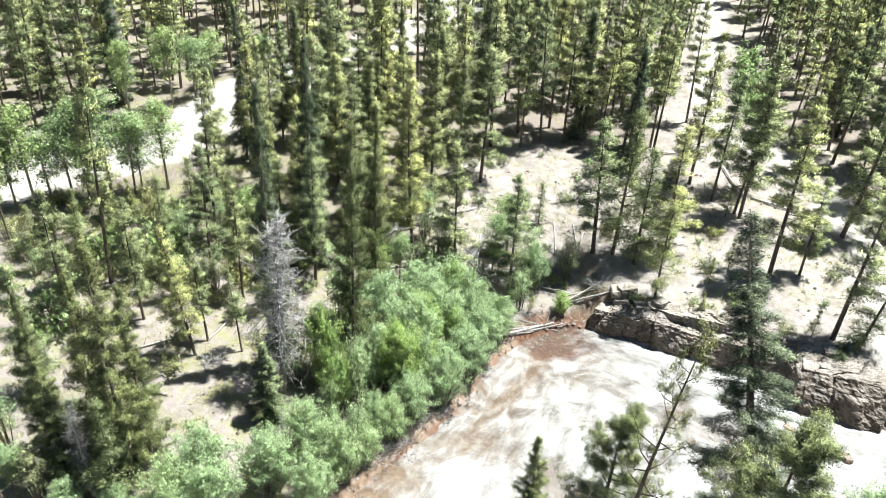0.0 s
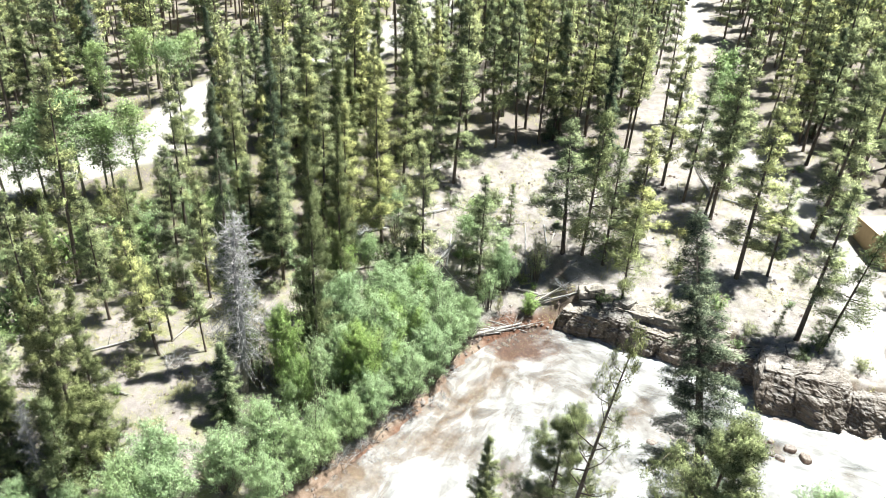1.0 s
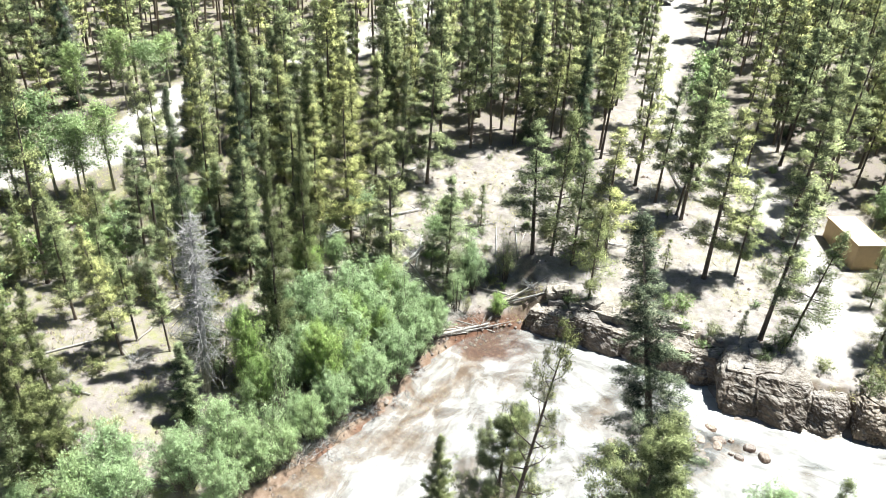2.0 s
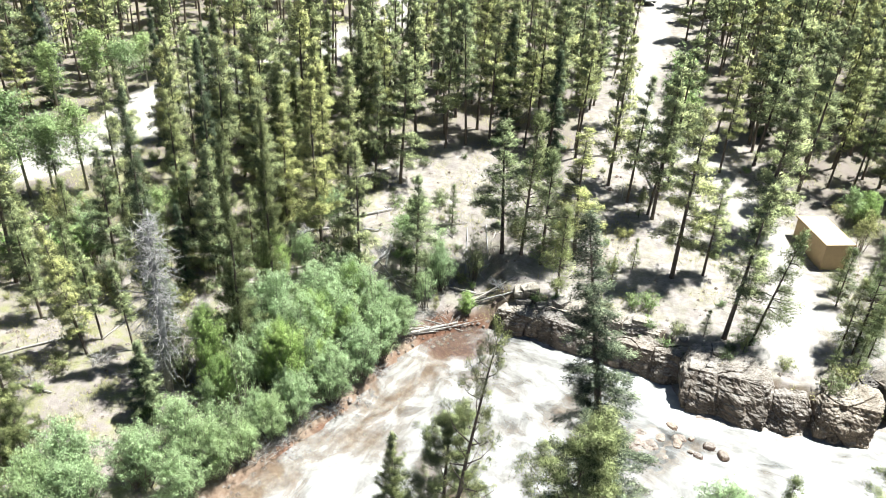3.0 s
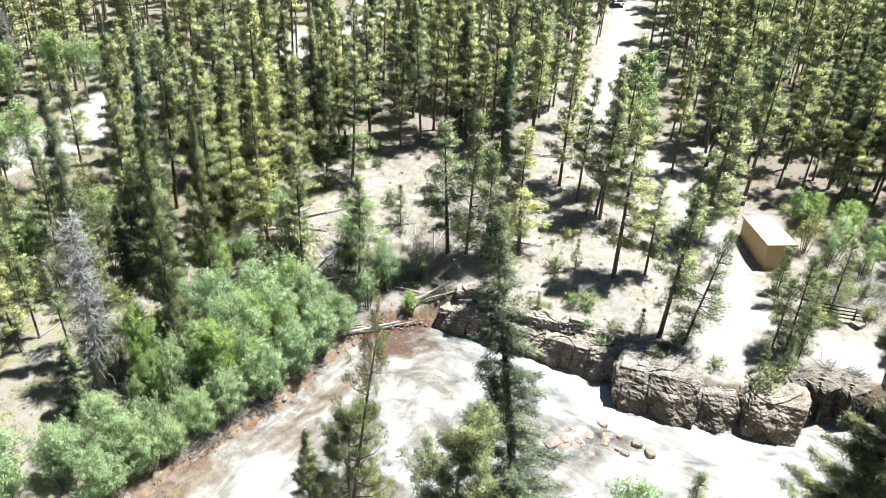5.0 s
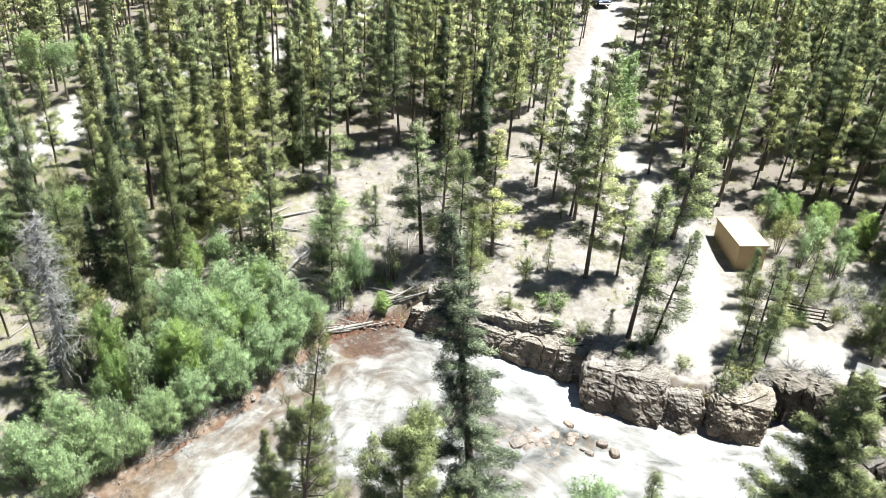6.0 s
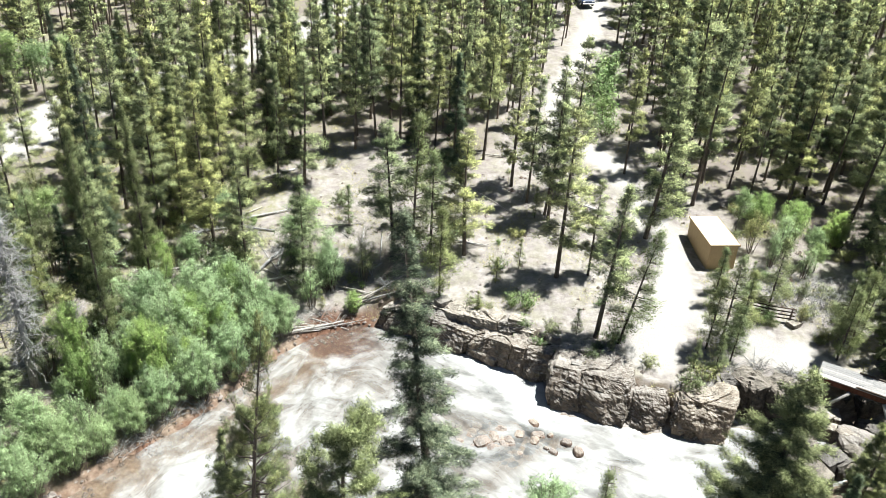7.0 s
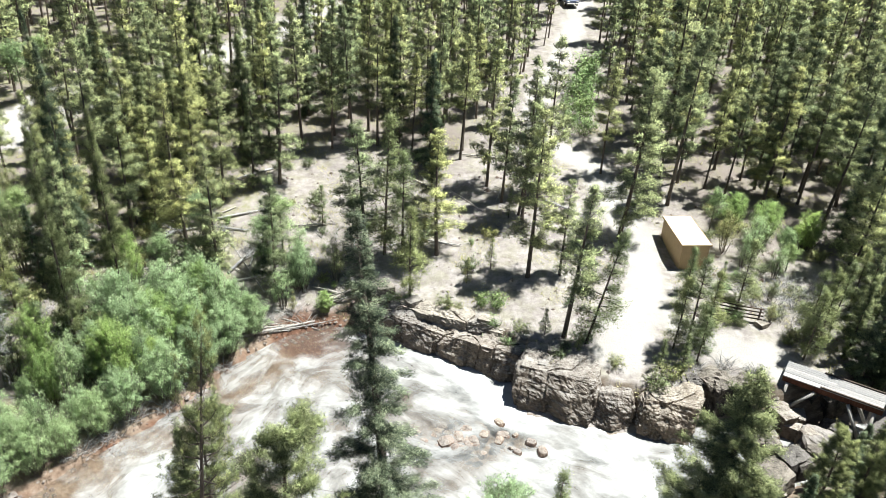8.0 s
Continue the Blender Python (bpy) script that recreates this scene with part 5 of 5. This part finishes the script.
# ---- the parked car up the track ----
def car(x, y, turn):
    top = new("car")
    top.matrix_basis = pose(x, y, ground_at(x, y), 0, 0, turn)
    bm = bmesh.new()
    box_bm(bm, (1.82, 4.5, 0.62), (0, 0, 0.62), None, 0.14)
    part("body", bm_mesh("body", bm, CAR_BLUE), top)
    bm = bmesh.new()
    made = bmesh.ops.create_cube(bm, size=1.0)["verts"]
    for v in made:
        up = v.co.z > 0
        v.co = Vector((v.co.x * (1.36 if up else 1.66), v.co.y * (1.9 if up else 2.9) + 0.25, 0.94 + (0.62 if up else 0.0)))
    bmesh.ops.bevel(bm, geom=bm.edges[:], offset=0.07, segments=2, affect="EDGES")
    part("cabin", bm_mesh("cabin", bm, CAR_BLUE), top)
    for sy, tilt in ((-1, 1), (1, -1)):
        bm = bmesh.new()
        y0 = 0.25 + sy * 1.24
        box_bm(bm, (1.3, 0.04, 0.56), (0, y0, 1.24), Euler((tilt * -0.68, 0, 0)).to_matrix())
        part("window", bm_mesh("window", bm, DARK_GLASS), top)
    for sx in (-1, 1):
        bm = bmesh.new()
        box_bm(bm, (0.05, 1.9, 0.4), (sx * 0.775, 0.25, 1.22), Euler((0, sx * -0.22, 0)).to_matrix())
        part("side_window", bm_mesh("side_window", bm, DARK_GLASS), top)
        bm = bmesh.new()
        box_bm(bm, (0.36, 0.06, 0.16), (sx * 0.66, -2.24, 0.72), None, 0.02)
        part("headlight", bm_mesh("headlight", bm, CHROME), top)
        for sy in (-1, 1):
            bm = bmesh.new()
            bmesh.ops.create_cone(bm, cap_ends=True, segments=20, radius1=0.34, radius2=0.34, depth=0.22, matrix=pose(sx * 0.82, sy * 1.38, 0.34, 0, 90, 0))
            wheel = part("wheel", bm_mesh("tyre", bm, TYRE), top)
            bm = bmesh.new()
            bmesh.ops.create_cone(bm, cap_ends=True, segments=16, radius1=0.2, radius2=0.17, depth=0.04, matrix=pose(sx * 0.945, sy * 1.38, 0.34, 0, 90 * sx, 0))
            part("rim", bm_mesh("rim", bm, CHROME), wheel)
    bm = bmesh.new()
    box_bm(bm, (1.75, 0.1, 0.2), (0, -2.27, 0.45), None, 0.03)
    part("bumper", bm_mesh("bumper", bm, CHROME), top)
    return tagged(top, "dark blue car parked at the edge of the gravel track", "car")


car(35.4, 106.6, 8)


# ---- low growth ----
def undergrowth():
    rng = np.random.default_rng(17)
    for k in range(760):
        x, y = rng.uniform(-24, 47), rng.uniform(28, 66)
        px, py = np.array([x]), np.array([y])
        if inside(px, py, OUTER + INNER[::-1])[0] or min(polyline_gap(px, py, ROAD)[0] - 2, polyline_gap(px, py, SPUR)[0] - 1.6, polyline_gap(px, py, LEFT_ROAD)[0] - 3) < 0.2 or polyline_gap(px, py, OUTER)[0] < 1.2:
            continue
        if 34.8 < x < 38.4 and 46 < y < 52.4:
            continue
        scrub = (0.4 if -4 < x < 11 and 42 < y < 55 else 0.55 if x < -4 and y < 50 else 0.6 if x > 36 and y > 38 else 0.16)
        if rng.random() > scrub * 0.7:
            continue
        plant("shrub1" if rng.random() < 0.72 else "shrub0", x, y, rng.uniform(0.4, 1.2), rng.random() * 6.28)


def meadow_scrub():
    """Low scrub and seedlings over the open ground before the far track."""
    rng = np.random.default_rng(53)
    for k in range(110):
        x, y = rng.uniform(-31, -9), rng.uniform(36, 51.5)
        if polyline_gap(np.array([x]), np.array([y]), LEFT_ROAD)[0] < 4.0 or y < 40 and rng.random() < 0.7 or y < 43 and rng.random() < 0.4:
            continue
        pick = rng.random()
        plant("shrub1" if pick < 0.45 else "sapling1" if pick < 0.62 else "sapling0" if pick < 0.75 else "young1" if pick < 0.9 else "shrub0", x, y, rng.uniform(0.8, 1.8) if pick < 0.45 else rng.uniform(1.4, 3.6), rng.random() * 6.28)


def willow_plumes():
    """Taller loose shoots standing out of the willow row."""
    rng = random.Random(67)
    for k in range(34):
        u = rng.random()
        x, y = -5.5 + 9.0 * u + rng.gauss(0, 1.1), 29.6 + 12.5 * u + rng.gauss(0.8, 1.1)
        if inside(np.array([x]), np.array([y]), OUTER + INNER[::-1])[0] or polyline_gap(np.array([x]), np.array([y]), OUTER)[0] < 0.9:
            continue
        plant(rng.choice(("sapling0", "sapling0", "willow3", "aspen0", "sapling1")), x, y, rng.uniform(3.2, 5.4), rng.uniform(0, 6.28), (rng.gauss(0, 6), rng.gauss(0, 6)), rng.uniform(0.45, 0.8))


def crest_scrub():
    """Pale scrub, seedlings and half-buried stones along the crest of the ledges and by the fence."""
    rng = random.Random(71)
    for k in range(62):
        if k % 2:
            x = rng.uniform(12.5, 31.5)
            y = (42.8 - 0.55 * (x - 12.5) if x < 24 else 36.4 - 0.2 * (x - 24)) + rng.uniform(0.4, 2.8)
        else:
            x, y = rng.uniform(35.6, 43.0), rng.uniform(37.2, 46.0)
        here = np.array([x]), np.array([y])
        if min(polyline_gap(*here, ROAD)[0] - 1.9, polyline_gap(*here, SPUR)[0] - 1.5) < 0.1 or 34.6 < x < 38.8 and y > 45.5:
            continue
        pick = rng.random()
        if pick < 0.3:
            w = rng.uniform(0.35, 0.9)
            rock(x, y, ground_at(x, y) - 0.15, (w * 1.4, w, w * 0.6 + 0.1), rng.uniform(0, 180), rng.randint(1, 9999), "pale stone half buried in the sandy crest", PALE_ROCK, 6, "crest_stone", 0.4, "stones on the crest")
        else:
            what = "shrub1" if pick < 0.7 else "shrub0" if pick < 0.8 else "young1" if pick < 0.9 else "sapling1"
            plant(what, x, y, rng.uniform(0.5, 1.2) if what[:5] == "shrub" else rng.uniform(1.0, 2.4), rng.uniform(0, 6.28), (rng.gauss(0, 4), rng.gauss(0, 4)))


undergrowth()
meadow_scrub()
willow_plumes()
crest_scrub()


def grass():
    """Dry grass and low stalks, in patches."""
    rng = np.random.default_rng(23)
    X, Y = rng.uniform(-40, 56, 60000), rng.uniform(16, 70, 60000)
    patch = wave(X, Y, 1.6, 0.5) + 0.6 * wave(X, Y, 0.6, 1.9) + 0.5 * ease((8 - X) / 10)
    keep = (patch > 0.35) & ~inside(X, Y, OUTER + INNER[::-1]) & (polyline_gap(X, Y, OUTER) > 0.6)
    for line, gap in ((ROAD, 2.2), (SPUR, 1.9), (LEFT_ROAD, 3.0)):
        keep &= polyline_gap(X, Y, line) > gap
    X, Y = X[keep], Y[keep]
    roots = np.stack([X, Y, land(X, Y) - 0.01], -1)
    me = blades("grass", rng, roots, np.zeros_like(roots), 4, 0.26, 0.022, 0.55, 0.8, STRAW, radial=False)
    tagged(new("grass", me), "sparse dry grass on the sandy soil", "grass", kind="stuff")


def pebbles():
    """Loose stones on the shore and in the open ground."""
    rng = np.random.default_rng(29)
    X, Y = rng.uniform(-20, 46, 26000), rng.uniform(20, 60, 26000)
    out = polyline_gap(X, Y, OUTER)
    wet = inside(X, Y, OUTER + INNER[::-1])
    clear = np.minimum(polyline_gap(X, Y, ROAD) - 2.0, polyline_gap(X, Y, SPUR) - 1.7) > 0
    keep = ((out < 0.9) & (X < 14) & (rng.random(len(X)) < 0.5)) | ((rng.random(len(X)) < 0.05) & ~wet & (out > 1.5) & clear)
    X, Y = X[keep], Y[keep]
    Z = land(X, Y)
    n = len(X)
    size = rng.uniform(0.05, 0.2, (n, 1, 1)) * (1 + 0.6 * (rng.random((n, 1, 1)) < 0.08))
    shape = np.array([(1, 0, 0), (0, 1, 0), (-1, 0, 0), (0, -1, 0), (0, 0, 0.75), (0, 0, -0.6)], float)[None]
    verts = shape * size * rng.uniform(0.7, 1.3, (n, 6, 3)) + np.stack([X, Y, Z + 0.02], -1)[:, None]
    tri = np.array([(0, 1, 4), (1, 2, 4), (2, 3, 4), (3, 0, 4), (1, 0, 5), (2, 1, 5), (3, 2, 5), (0, 3, 5)])[None] + 6 * np.arange(n)[:, None, None]
    me = mesh_of("pebbles", verts.reshape(-1, 3).tolist(), tri.reshape(-1, 3).tolist(), WET_ROCK)
    tagged(new("pebbles", me), "reddish and grey stones strewn on shore and soil", "pebbles", kind="stuff")


grass()
pebbles()
